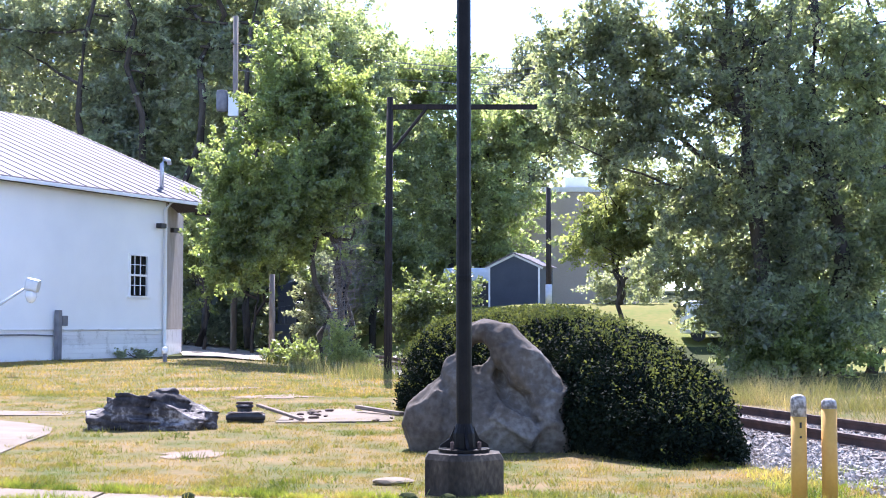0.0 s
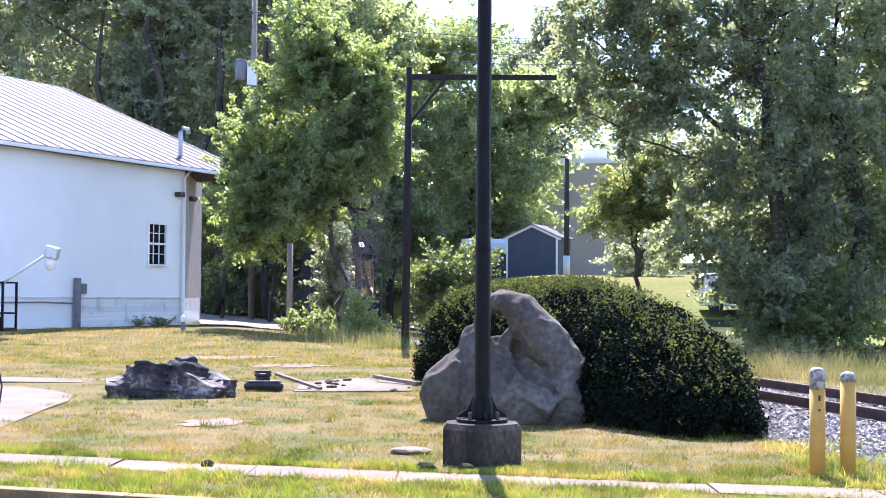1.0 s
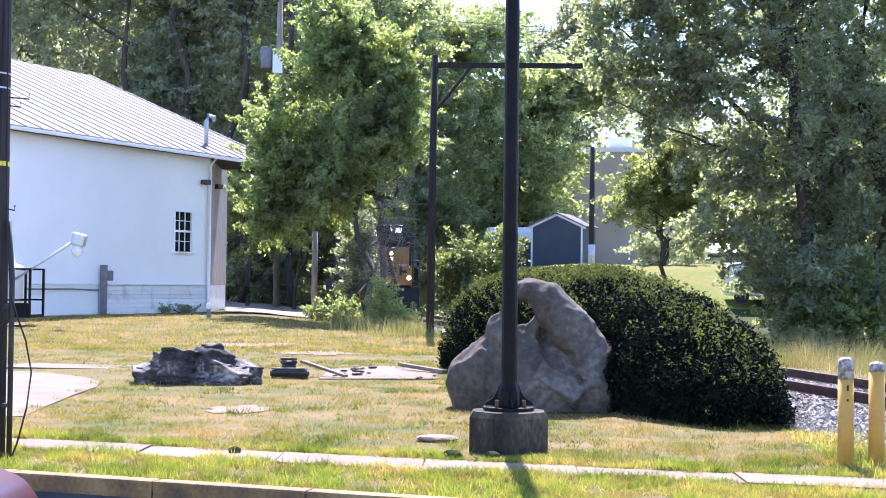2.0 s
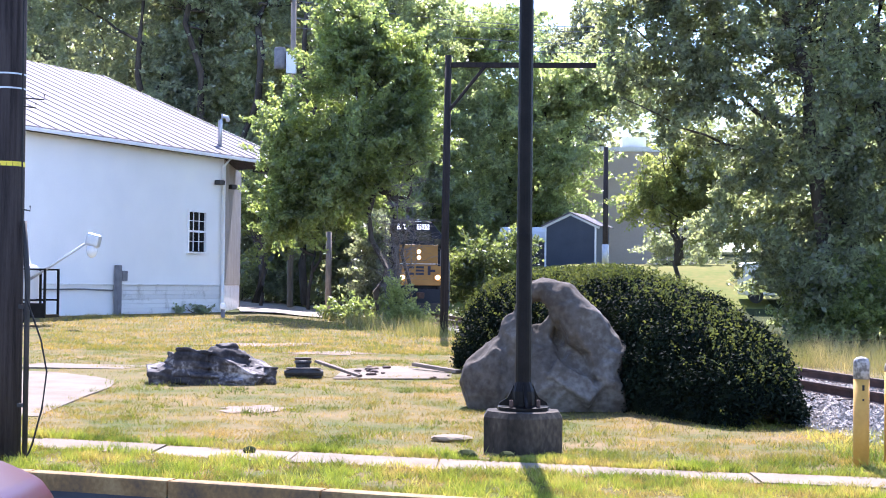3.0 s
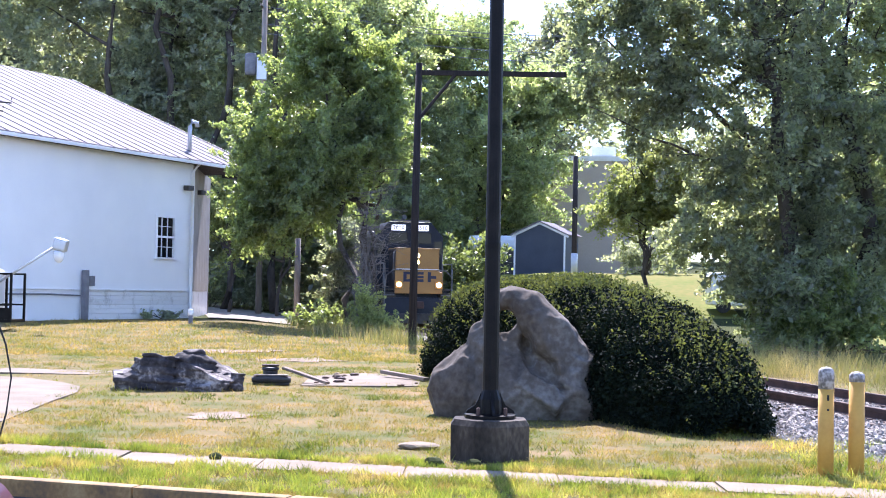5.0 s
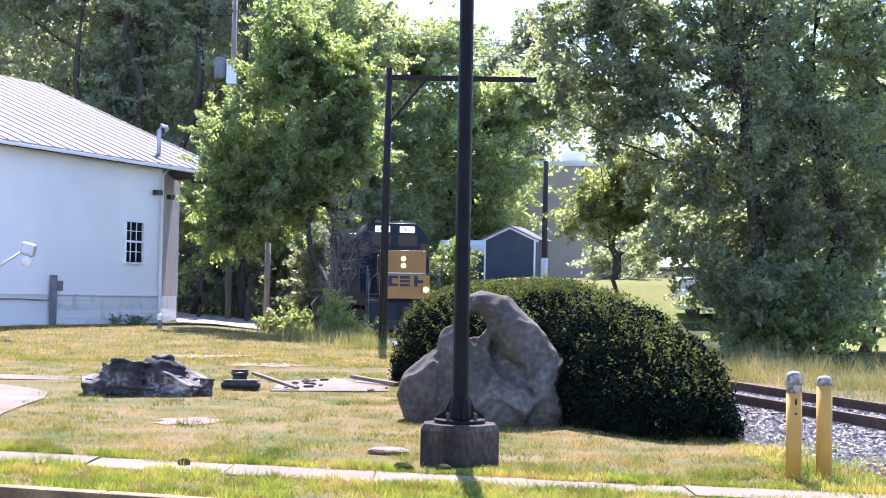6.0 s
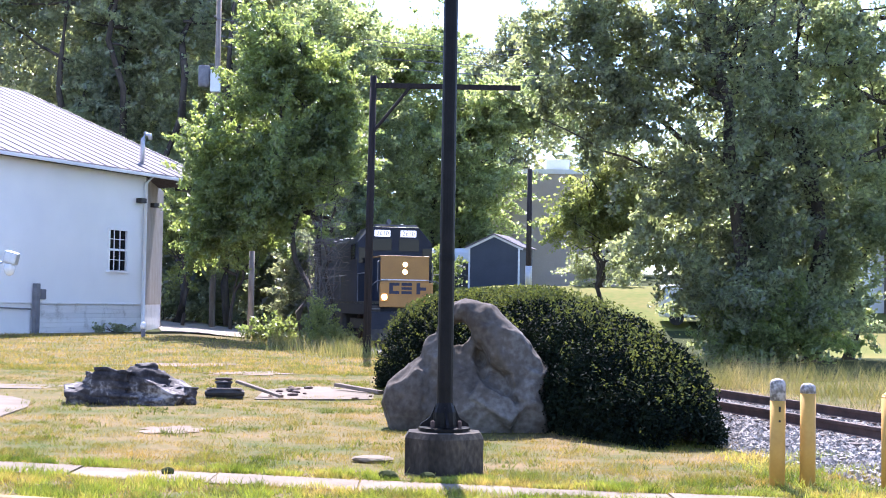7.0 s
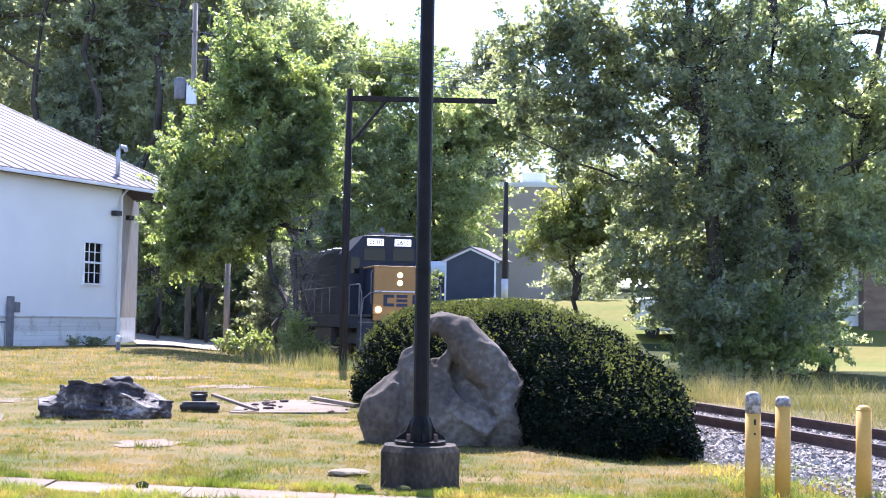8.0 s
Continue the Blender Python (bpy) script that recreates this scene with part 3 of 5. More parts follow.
for half in (0, 1):
    part("pane", boxes((WW - 0.12, 0.01, 0.90, (WX0 + WX1) / 2, 0.07, WZ0 + 0.02 + half * 0.92)), "glass", win)
part("wall_light", box(bmesh.new(), 0.42, 0.3, 0.22, x=-0.55, y=-0.16, z=6.0, bevel=0.03), "dark_metal", hall)
part("wall_light", box(bmesh.new(), 0.42, 0.3, 0.22, x=2.2, y=1.1, z=6.0, bevel=0.03), "dark_metal", hall)
part("vent_pipe", tube(bmesh.new(), [(0.9, 0.9, EAVE + 0.4), (0.9, 0.9, EAVE + 1.75), (1.0, 0.85, EAVE + 2.0), (1.25, 0.75, EAVE + 1.95), (1.3, 0.75, EAVE + 1.75)], 0.10, 10), "galvanised", hall, "galvanised gooseneck vent pipe", True)
part("corner_post", box(bmesh.new(), 0.22, 0.24, 2.4, x=-7.6, y=-0.2, z=-0.2, bevel=0.03), "grey_post", hall)
part("conduit", tube(bmesh.new(), [(-7.75, -0.06, 1.15), (-9.5, -0.06, 1.20), (-14.0, -0.06, 1.18), (-22.0, -0.06, 1.22)], 0.035, 6), "grey_post", hall)
part("meter_box", box(bmesh.new(), 0.34, 0.2, 0.42, x=-7.15, y=-0.1, z=1.55, bevel=0.03), "grey_post", hall)

# ---- street lamp on its concrete block ----
lamp = thing("lamp_post", pose(0.22, 14.78, 0), "tall black cast-iron post on an old concrete block", "lamp post")
bm = bmesh.new()
lathe(bm, [(0.44, -0.2), (0.44, 0.36), (0.40, 0.42), (0.0, 0.43)], 8)
bmesh.ops.rotate(bm, cent=(0, 0, 0), matrix=Matrix.Rotation(radians(22.5), 3, "Z"), verts=bm.verts)
part("concrete_block", bm, "old_concrete", lamp, "stained octagonal concrete block")
bm = bmesh.new()
lathe(bm, [(0.27, 0.43), (0.27, 0.46), (0.13, 0.47), (0.12, 0.62), (0.105, 0.66), (0.085, 0.72), (0.081, 2.2), (0.083, 2.22), (0.083, 2.26), (0.079, 2.28), (0.076, 4.0), (0.072, 8.5)], 16)
part("shaft", bm, "black_paint", lamp, smooth=False)
for k in range(4):
    bm = bmesh.new()
    prof = [(0.10, 0.47), (0.26, 0.47), (0.25, 0.50), (0.16, 0.56), (0.12, 0.64), (0.10, 0.70)]
    a = [bm.verts.new((r, -0.014, z)) for r, z in prof]
    b = [bm.verts.new((r, 0.014, z)) for r, z in prof]
    bm.faces.new(a)
    bm.faces.new(b)
    for i in range(6):
        bm.faces.new((a[i], a[(i + 1) % 6], b[(i + 1) % 6], b[i]))
    g = part("gusset", bm, "black_paint", lamp)
    g.matrix_basis = pose(0, 0, 0, 0, 0, k * 90 + 8)
for k in range(4):
    g = part("bolt", lathe(bmesh.new(), [(0.022, 0.46), (0.022, 0.53), (0.012, 0.54)], 6), "rust", lamp)
    g.matrix_basis = pose(0.2 * math.cos(k * 1.57 + 0.9), 0.2 * math.sin(k * 1.57 + 0.9), 0)

# ---- bollards ----
for i, (x, y, top, cap) in enumerate(((3.50, 13.9, 1.06, 0.17), (3.80, 13.9, 1.02, 0.055), (4.61, 13.9, 0.94, 0.0))):
    b = thing("bollard", pose(x, y, 0), "steel bollard with worn yellow paint and a domed concrete cap", "bollard", "yellow bollards beside the track")
    part("post", lathe(bmesh.new(), [(0.076, -0.1), (0.076, top - cap - 0.04)], 20), "bollard_yellow", b, smooth=True)
    part("cap", lathe(bmesh.new(), [(0.0765, top - cap - 0.04), (0.0765, top - 0.05), (0.07, top - 0.02), (0.045, top), (0.01, top + 0.008)], 20), "bollard_grey" if cap else "bollard_yellow", b, "" if not cap else "bare grey cap with flaked paint", True)
    if i == 0:
        part("slot", boxes((0.02, 0.01, 0.055, 0.0, -0.075, 0.74)), "number_black", b)
        part("bolt_hole", boxes((0.018, 0.01, 0.022, 0.0, -0.075, 0.64)), "number_black", b)


# ---- boulders ----
def solid(name, field, lo, hi, step, mat, m, label, category):
    """A closed skin where field(points) crosses zero (inside below zero)."""
    lo, hi = np.array(lo, float), np.array(hi, float)
    n = np.ceil((hi - lo) / step).astype(int) + 1
    ax = [lo[i] + step * np.arange(n[i]) for i in range(3)]
    G = np.stack(np.meshgrid(*ax, indexing="ij"), -1)
    F = field(G.reshape(-1, 3)).reshape(n)
    S = F < 0
    cells = np.stack([S[a:n[0] - 1 + a, b:n[1] - 1 + b, c:n[2] - 1 + c] for a in (0, 1) for b in (0, 1) for c in (0, 1)], -1)
    live = cells.any(-1) & ~cells.all(-1)
    ids = -np.ones(live.shape, int)
    ids[live] = np.arange(live.sum())
    acc, cnt = np.zeros((live.sum(), 3)), np.zeros(live.sum())
    quads = []
    for axis in range(3):
        sl0 = [slice(None)] * 3
        sl1 = [slice(None)] * 3
        sl0[axis], sl1[axis] = slice(0, n[axis] - 1), slice(1, n[axis])
        f0, f1 = F[tuple(sl0)], F[tuple(sl1)]
        I = np.argwhere((f0 < 0) != (f1 < 0))
        o1, o2 = [a for a in range(3) if a != axis]
        I = I[(I[:, o1] > 0) & (I[:, o2] > 0) & (I[:, o1] < n[o1] - 1) & (I[:, o2] < n[o2] - 1)]
        a, b = f0[tuple(I.T)], f1[tuple(I.T)]
        t = a / (a - b)
        p = lo + I * step
        p[:, axis] += t * step
        q = []
        for d1, d2 in ((0, 0), (1, 0), (1, 1), (0, 1)):
            J = I.copy()
            J[:, o1] -= d1
            J[:, o2] -= d2
            k = ids[tuple(J.T)]
            np.add.at(acc, k, p)
            np.add.at(cnt, k, 1)
            q.append(k)
        quads.append(np.stack(q, 1))
    me = bpy.data.meshes.new(name)
    me.from_pydata((acc / cnt[:, None]).tolist(), [], np.concatenate(quads).tolist())
    bm = bmesh.new()
    bm.from_mesh(me)
    bmesh.ops.recalc_face_normals(bm, faces=bm.faces)
    bm.to_mesh(me)
    bm.free()
    me.materials.append(M[mat])
    me.shade_smooth()
    ob = new(name, me)
    ob.matrix_basis = m
    return tagged(ob, label, category)


def egg(p, c, r, turn=0.0, lean=0.0):
    q = p - np.array(c)
    a, b = radians(turn), radians(lean)
    x, z = q[:, 0] * math.cos(b) + q[:, 2] * math.sin(b), -q[:, 0] * math.sin(b) + q[:, 2] * math.cos(b)
    x, y = x * math.cos(a) + q[:, 1] * math.sin(a), -x * math.sin(a) + q[:, 1] * math.cos(a)
    k = np.sqrt((x / r[0]) ** 2 + (y / r[1]) ** 2 + (z / r[2]) ** 2)
    return (k - 1) * min(r)


def blend(a, b, k):
    h = np.clip(0.5 + 0.5 * (b - a) / k, 0, 1)
    return b + (a - b) * h - k * h * (1 - h)


def facets(p, c, r, seed, n=13):
    """A rough many-sided block: the inside of n turned planes."""
    g = np.random.RandomState(seed)
    q = (p - np.array(c)) / np.array(r)
    d = np.full(len(p), -9.0)
    for i in range(n):
        v = g.normal(size=3)
        v /= np.linalg.norm(v)
        d = np.maximum(d, q @ v - g.uniform(0.68, 0.95))
    return d * min(r)


def crag(p, c, r, seed):
    """A block cut by planes and kept inside an egg."""
    return np.maximum(facets(p, c, r, seed, 15), egg(p, c, np.array(r) * 1.18))


def block(p, c, half, rx, ry, rz):
    """A turned box."""
    q = (p - np.array(c)) @ np.array(Euler([radians(v) for v in (rx, ry, rz)]).to_matrix())
    e = np.abs(q) - np.array(half)
    return np.maximum(e[:, 0], np.maximum(e[:, 1], e[:, 2]))


def sweep(p, line):
    """A round body along (x, y, z, radius) stations, flattened in depth by the square root of two."""
    d = np.full(len(p), 9.0)
    for s, e in zip(line, line[1:]):
        a, b = np.array(s[:3]), np.array(e[:3])
        t = np.clip((p - a) @ (b - a) / ((b - a) @ (b - a)), 0, 1)
        q = p - (a + t[:, None] * (b - a))
        d = np.minimum(d, np.sqrt(q[:, 0] ** 2 + 0.5 * q[:, 1] ** 2 + q[:, 2] ** 2) - (s[3] + t * (e[3] - s[3])))
    return d


def cut(d, p, point, normal):
    """Takes off what lies beyond a plane."""
    v = np.array(normal) / np.linalg.norm(normal)
    return np.maximum(d, (p - np.array(point)) @ v)


def pale_field(p):
    # low lobe that leans against the middle, with a flat shoulder
    lobe = egg(p, (-0.84, -0.05, 0.28), (0.37, 0.46, 0.74), lean=-14)
    lobe = cut(lobe, p, (-0.92, -0.05, 0.78), (-0.62, -0.25, 0.72))
    lobe = cut(lobe, p, (-0.80, -0.40, 0.40), (-0.45, -0.85, 0.20))
    lobe = cut(lobe, p, (-0.85, -0.38, 0.22), (-0.30, -0.88, -0.38))
    lobe = cut(lobe, p, (-1.16, 0, 0.3), (-0.92, -0.1, -0.30))
    # upright knob
    knob = cut(sweep(p, [(-0.42, 0.05, 0.30, 0.30), (-0.44, 0.05, 0.85, 0.23), (-0.44, 0.06, 1.17, 0.20)]), p, (-0.45, -0.15, 1.20), (-0.25, -0.80, 0.50))
    # middle, sloping forward in broad planes
    mid = egg(p, (0.0, 0.05, 0.40), (0.72, 0.62, 0.84))
    mid = cut(mid, p, (-0.15, -0.38, 0.55), (-0.30, -0.90, 0.40))
    mid = cut(mid, p, (0.28, -0.42, 0.45), (0.22, -0.80, 0.62))
    mid = cut(mid, p, (0.20, -0.46, 0.28), (0.12, -0.88, -0.42))
    # the shell: a thick fin that arches over from the top to the foot
    shell = sweep(p, [(-0.24, 0.12, 1.60, 0.15), (-0.02, 0.10, 1.69, 0.17), (0.21, 0.08, 1.53, 0.26), (0.48, 0.02, 1.20, 0.33), (0.78, -0.02, 0.90, 0.28), (0.80, 0.0, 0.35, 0.30), (0.78, 0.0, -0.2, 0.34)])
    shell = cut(shell, p, (0.70, -0.08, 1.44), (0.60, -0.34, 0.72))
    shell = cut(shell, p, (0.82, -0.30, 0.70), (0.34, -0.92, 0.10))
    shell = cut(shell, p, (0.82, -0.28, 0.45), (0.25, -0.90, -0.35))
    shell = cut(shell, p, (0.12, 0.0, 1.83), (-0.10, -0.30, 0.95))
    shell = np.minimum(shell, sweep(p, [(-0.26, 0.10, 1.58, 0.12), (-0.40, 0.08, 1.20, 0.15)]))
    web = sweep(p, [(-0.05, 0.18, 1.02, 0.16), (0.16, 0.16, 1.22, 0.18), (0.30, 0.14, 1.30, 0.20)])
    nose = cut(sweep(p, [(0.94, -0.05, 0.84, 0.20), (0.82, 0.0, 0.55, 0.30)]), p, (1.0, -0.15, 0.92), (0.3, -0.45, 0.8))
    foot = cut(crag(p, (0.62, 0.0, 0.10), (0.54, 0.56, 0.50), 9), p, (0.6, -0.40, 0.30), (0.1, -0.90, -0.40))
    ledge = block(p, (0.36, -0.33, 0.36), (0.34, 0.20, 0.14), -30, 30, -8)
    d = blend(lobe, mid, 0.02)
    d = blend(d, knob, 0.03)
    d = blend(d, foot, 0.03)
    d = blend(d, shell, 0.025)
    d = blend(d, nose, 0.03)
    d = blend(d, web, 0.02)
    d = blend(d, ledge, 0.04)
    # the worn hole and the hollow under the shell
    d = -blend(-d, egg(p, (-0.09, 0.0, 1.37), (0.15, 1.2, 0.16), lean=-15), 0.02)
    d = -blend(-d, egg(p, (0.18, -0.40, 0.98), (0.16, 0.46, 0.36), lean=18), 0.02)
    d = -blend(-d, egg(p, (0.60, -0.62, 0.62), (0.10, 0.30, 0.40), lean=22), 0.04)
    d = -blend(-d, egg(p, (-0.62, -0.66, 0.45), (0.05, 0.30, 0.55), lean=-6), 0.03)
    crack = np.clip(0.10 - np.abs(sines(p * (1, 1, 0.6), 5, 0.55, 2)), 0, 1)
    chips = 0.045 * np.abs(sines(p, 16, 0.75, 1)) + 0.035 * np.abs(sines(p * (1, 1, 0.7), 17, 1.5, 1)) + 0.018 * np.abs(sines(p, 18, 3.2, 1))
    return d + 0.08 * crack + chips - 0.04 + 0.006 * sines(p, 6, 6.0, 2)


solid("boulder", pale_field, (-1.6, -1.0, -0.25), (1.6, 1.1, 2.1), 0.024, "pale_rock", pose(0.62, 19.75, -0.02), "pale grey weathered boulder with a hole worn through", "boulder")


def dark_field(p):
    d = block(p, (-0.84, 0.0, 0.08), (0.27, 0.40, 0.27), 6, -12, 12)
    d = np.minimum(d, block(p, (-0.68, 0.05, 0.24), (0.11, 0.30, 0.27), -14, 16, -20))
    d = np.minimum(d, block(p, (-0.36, 0.0, 0.26), (0.31, 0.40, 0.31), -12, 5, 6))
    hump = np.maximum(egg(p, (0.20, 0.05, 0.22), (0.50, 0.46, 0.52)), facets(p, (0.20, 0.05, 0.24), (0.56, 0.50, 0.60), 12, 22))
    d = np.minimum(d, hump)
    d = np.minimum(d, block(p, (0.55, 0.02, 0.14), (0.36, 0.40, 0.27), 10, 24, -10))
    d = np.minimum(d, block(p, (0.86, 0.06, 0.10), (0.12, 0.28, 0.22), -8, 10, 24))
    d = np.minimum(d, block(p, (-0.10, -0.34, 0.10), (0.26, 0.14, 0.15), 18, 4, 10))
    d = np.minimum(d, block(p, (0.30, -0.36, 0.02), (0.30, 0.14, 0.14), 14, -4, -8))
    strata = np.abs(((p[:, 2] + 0.10 * p[:, 0] + 0.04 * sines(p, 14, 0.8, 2)) / 0.13) % 1.0 - 0.5) - 0.36
    return d + 0.03 * np.clip(strata, 0, 1) / 0.14 * (p[:, 1] < 0.2) + 0.014 * sines(p, 8, 1.2, 3) + 0.022 * np.abs(sines(p, 9, 2.6, 2))


solid("boulder", dark_field, (-1.6, -0.9, -0.3), (1.6, 1.0, 1.15), 0.022, "dark_rock", pose(-4.82, 23.6, -0.02), "dark craggy boulder with pale flecks for its sunlit top lying on the lawn", "boulder")

# ---- clipped yew hedge ----
hedge = thing("hedge", pose(1.65, 23.6, 0, 0, 0, 15.2), "long rounded dark green yew hedge beside the track", "hedge")


def hedge_radius(t):
    """Half width and height along the hedge, t from -1 (near end) to 1."""
    e = np.where(t < 0, (1 - np.abs(t) ** 2.1) ** 0.62, (1 - np.abs(t) ** 7.0) ** 0.5)
    return 1.25 * (0.25 + 0.75 * e), 1.80 * (0.10 + 0.90 * e) * (1 - 0.03 * t)


HL = 6.35
bm = bmesh.new()
rows = []
for i in range(41):
    t = -1 + i / 20
    w, h = hedge_radius(np.array(t * 0.985))
    rows.append([bm.verts.new((0.90 * float(w) * math.cos(a) * (1 - 0.12 * math.sin(a) ** 8), t * HL * 0.97, 0.93 * float(h) * max(0, math.sin(a)) ** 0.62 - 0.02)) for a in [math.pi * k / 16 for k in range(17)]])
for a, b in zip(rows, rows[1:]):
    for k in range(16):
        bm.faces.new((a[k], a[k + 1], b[k + 1], b[k]))
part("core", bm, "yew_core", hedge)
r = np.random.RandomState(21)
n = 9000
t = r.uniform(-1, 1, n)
a = r.uniform(0.0, math.pi, n)
w, h = hedge_radius(t)
c = np.stack([w * np.cos(a), t * HL, h * np.maximum(np.sin(a), 0.0) ** 0.62], 1)
c += 0.09 * np.stack([sines(c, 31, 0.5, 3), sines(c, 32, 0.5, 3), sines(c, 33, 0.5, 3)], 1)
c[:, 2] = np.maximum(c[:, 2], 0.03)
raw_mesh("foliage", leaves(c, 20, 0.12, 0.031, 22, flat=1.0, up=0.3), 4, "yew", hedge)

# sprigs that stand out of the clipped top, coloured lighter for its sunlit look
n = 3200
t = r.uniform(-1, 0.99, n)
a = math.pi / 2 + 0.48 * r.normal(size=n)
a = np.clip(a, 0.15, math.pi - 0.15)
# few bright sprigs on the near slope, which turns away from the sun
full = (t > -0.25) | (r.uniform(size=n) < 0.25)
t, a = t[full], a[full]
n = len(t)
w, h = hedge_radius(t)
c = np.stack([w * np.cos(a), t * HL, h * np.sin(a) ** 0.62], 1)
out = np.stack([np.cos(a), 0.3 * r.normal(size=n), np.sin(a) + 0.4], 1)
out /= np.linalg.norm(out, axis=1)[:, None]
raw_mesh("new_growth", leaves(c + 0.04 * out, 22, 0.11, 0.026, 23, flat=1.0, up=0.2, axis=out, reach=1.5), 4, "yew_lit_top", hedge, "stuff")

# ---- trees ----
tree(-6.0, 60.0, 0.25, [(-0.6, 0, 6.0, 2.9, 2.4, 2.0), (0.0, 0, 8.0, 2.8, 2.4, 2.6), (-0.7, 0, 10.9, 1.5, 1.6, 2.2), (-2.9, 0, 6.9, 1.2, 1.4, 2.4), (2.0, 0.3, 8.6, 1.3, 1.4, 2.6), (0.9, 0.0, 10.9, 1.4, 1.4, 1.7), (-1.0, 0, 12.9, 0.7, 0.8, 1.0), (-3.5, 0, 8.4, 0.7, 0.9, 0.7), (2.2, 0, 11.2, 0.8, 0.8, 0.7), (0.3, 0, 12.6, 0.5, 0.6, 0.7), (-3.4, 0, 4.2, 1.0, 1.0, 1.2)],
     [(0.9, 0, 0.5, 0, 9.5, 0.16), (1.5, 0.4, 1.45, 0.2, 8.0, 0.15), (1.9, 0.6, 2.2, 0.2, 7.6, 0.10)], 900, 135, 0.50, 0.098, "leaf_light", 41, "slender multi-stemmed tree in bright green leaf", 12, 0.05, reach=1.5)
RIGHT = "broad old shade tree with dense hanging foliage"
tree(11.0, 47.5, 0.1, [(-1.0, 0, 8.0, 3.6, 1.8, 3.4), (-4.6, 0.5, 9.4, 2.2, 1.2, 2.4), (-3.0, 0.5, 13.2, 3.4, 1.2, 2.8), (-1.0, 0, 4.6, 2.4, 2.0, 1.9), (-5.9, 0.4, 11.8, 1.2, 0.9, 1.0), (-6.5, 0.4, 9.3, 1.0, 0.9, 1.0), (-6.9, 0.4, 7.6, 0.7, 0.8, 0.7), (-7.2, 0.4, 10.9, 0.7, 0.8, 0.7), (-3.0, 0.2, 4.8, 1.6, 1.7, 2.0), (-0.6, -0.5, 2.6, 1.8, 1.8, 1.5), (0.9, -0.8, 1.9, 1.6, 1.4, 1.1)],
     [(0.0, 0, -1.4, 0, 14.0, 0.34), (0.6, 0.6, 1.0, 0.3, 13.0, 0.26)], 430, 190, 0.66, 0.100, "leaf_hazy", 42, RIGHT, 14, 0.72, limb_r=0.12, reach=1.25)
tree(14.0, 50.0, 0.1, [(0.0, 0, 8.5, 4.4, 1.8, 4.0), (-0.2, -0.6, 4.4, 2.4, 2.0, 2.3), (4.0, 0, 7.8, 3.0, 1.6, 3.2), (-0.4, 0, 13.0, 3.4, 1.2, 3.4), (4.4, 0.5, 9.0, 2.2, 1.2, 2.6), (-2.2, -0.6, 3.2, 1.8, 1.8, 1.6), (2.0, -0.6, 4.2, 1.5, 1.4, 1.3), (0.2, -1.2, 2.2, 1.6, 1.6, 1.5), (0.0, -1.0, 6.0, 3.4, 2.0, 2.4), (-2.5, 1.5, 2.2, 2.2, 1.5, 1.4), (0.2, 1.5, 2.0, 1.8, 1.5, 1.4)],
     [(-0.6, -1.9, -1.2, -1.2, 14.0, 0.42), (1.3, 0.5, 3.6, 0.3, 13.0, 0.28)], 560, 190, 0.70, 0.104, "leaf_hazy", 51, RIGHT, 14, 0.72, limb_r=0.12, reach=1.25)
tree(7.3, 58.0, 0.4, [(0, 0, 6.0, 1.6, 0.8, 1.6), (-1.0, 0, 4.9, 1.1, 0.7, 0.9), (1.0, 0, 4.8, 1.3, 0.7, 1.3), (0.3, 0, 7.2, 0.8, 0.6, 0.8), (1.9, 0, 6.2, 1.0, 0.6, 1.3)], [(0, 0, 0.2, 0, 6.2, 0.12)], 330, 80, 0.42, 0.085, "leaf_yellow", 43, "small yellowing tree at the foot of the bank", 6, reach=1.3)
# woods behind
tree(0.6, 98.0, 1.0, [(0, 0, 10.5, 4.6, 4.5, 5.0), (-2.0, 0, 15.0, 3.6, 3.5, 4.2), (2.8, 0, 13.5, 3.2, 3.5, 3.6), (-0.4, 0, 18.5, 2.4, 2.4, 3.0), (-3.7, 0, 17.2, 2.2, 2.0, 3.8), (3.9, 0, 8.2, 2.2, 2.5, 4.2), (5.0, 0, 12.8, 2.2, 2.0, 2.0), (5.3, 0, 15.4, 1.7, 1.6, 1.6), (7.2, 0.5, 13.2, 2.0, 2.0, 2.0), (9.4, 1.0, 14.2, 1.6, 1.6, 1.8), (1.0, 2.0, 5.0, 5.2, 3.0, 4.5)], [(0, 0, 0, 0, 15, 0.3), (1.5, 1, 2.5, 0, 13, 0.25)], 880, 105, 0.85, 0.160, "leaf_mid", 44, "tall green tree beyond the railway track", 10, 0.3, reach=1.3)
tree(-4.6, 92.0, 0.3, [(0, 0, 7.0, 3.0, 3.0, 3.8), (0.6, 0, 12.0, 2.8, 2.8, 4.0), (-1.6, 0, 17.0, 2.8, 2.8, 4.5)], [(0, 0, 0, 0, 15, 0.26)], 420, 120, 0.9, 0.150, "leaf_mid", 45, "tall green tree at the wood's edge", 8, reach=1.3)
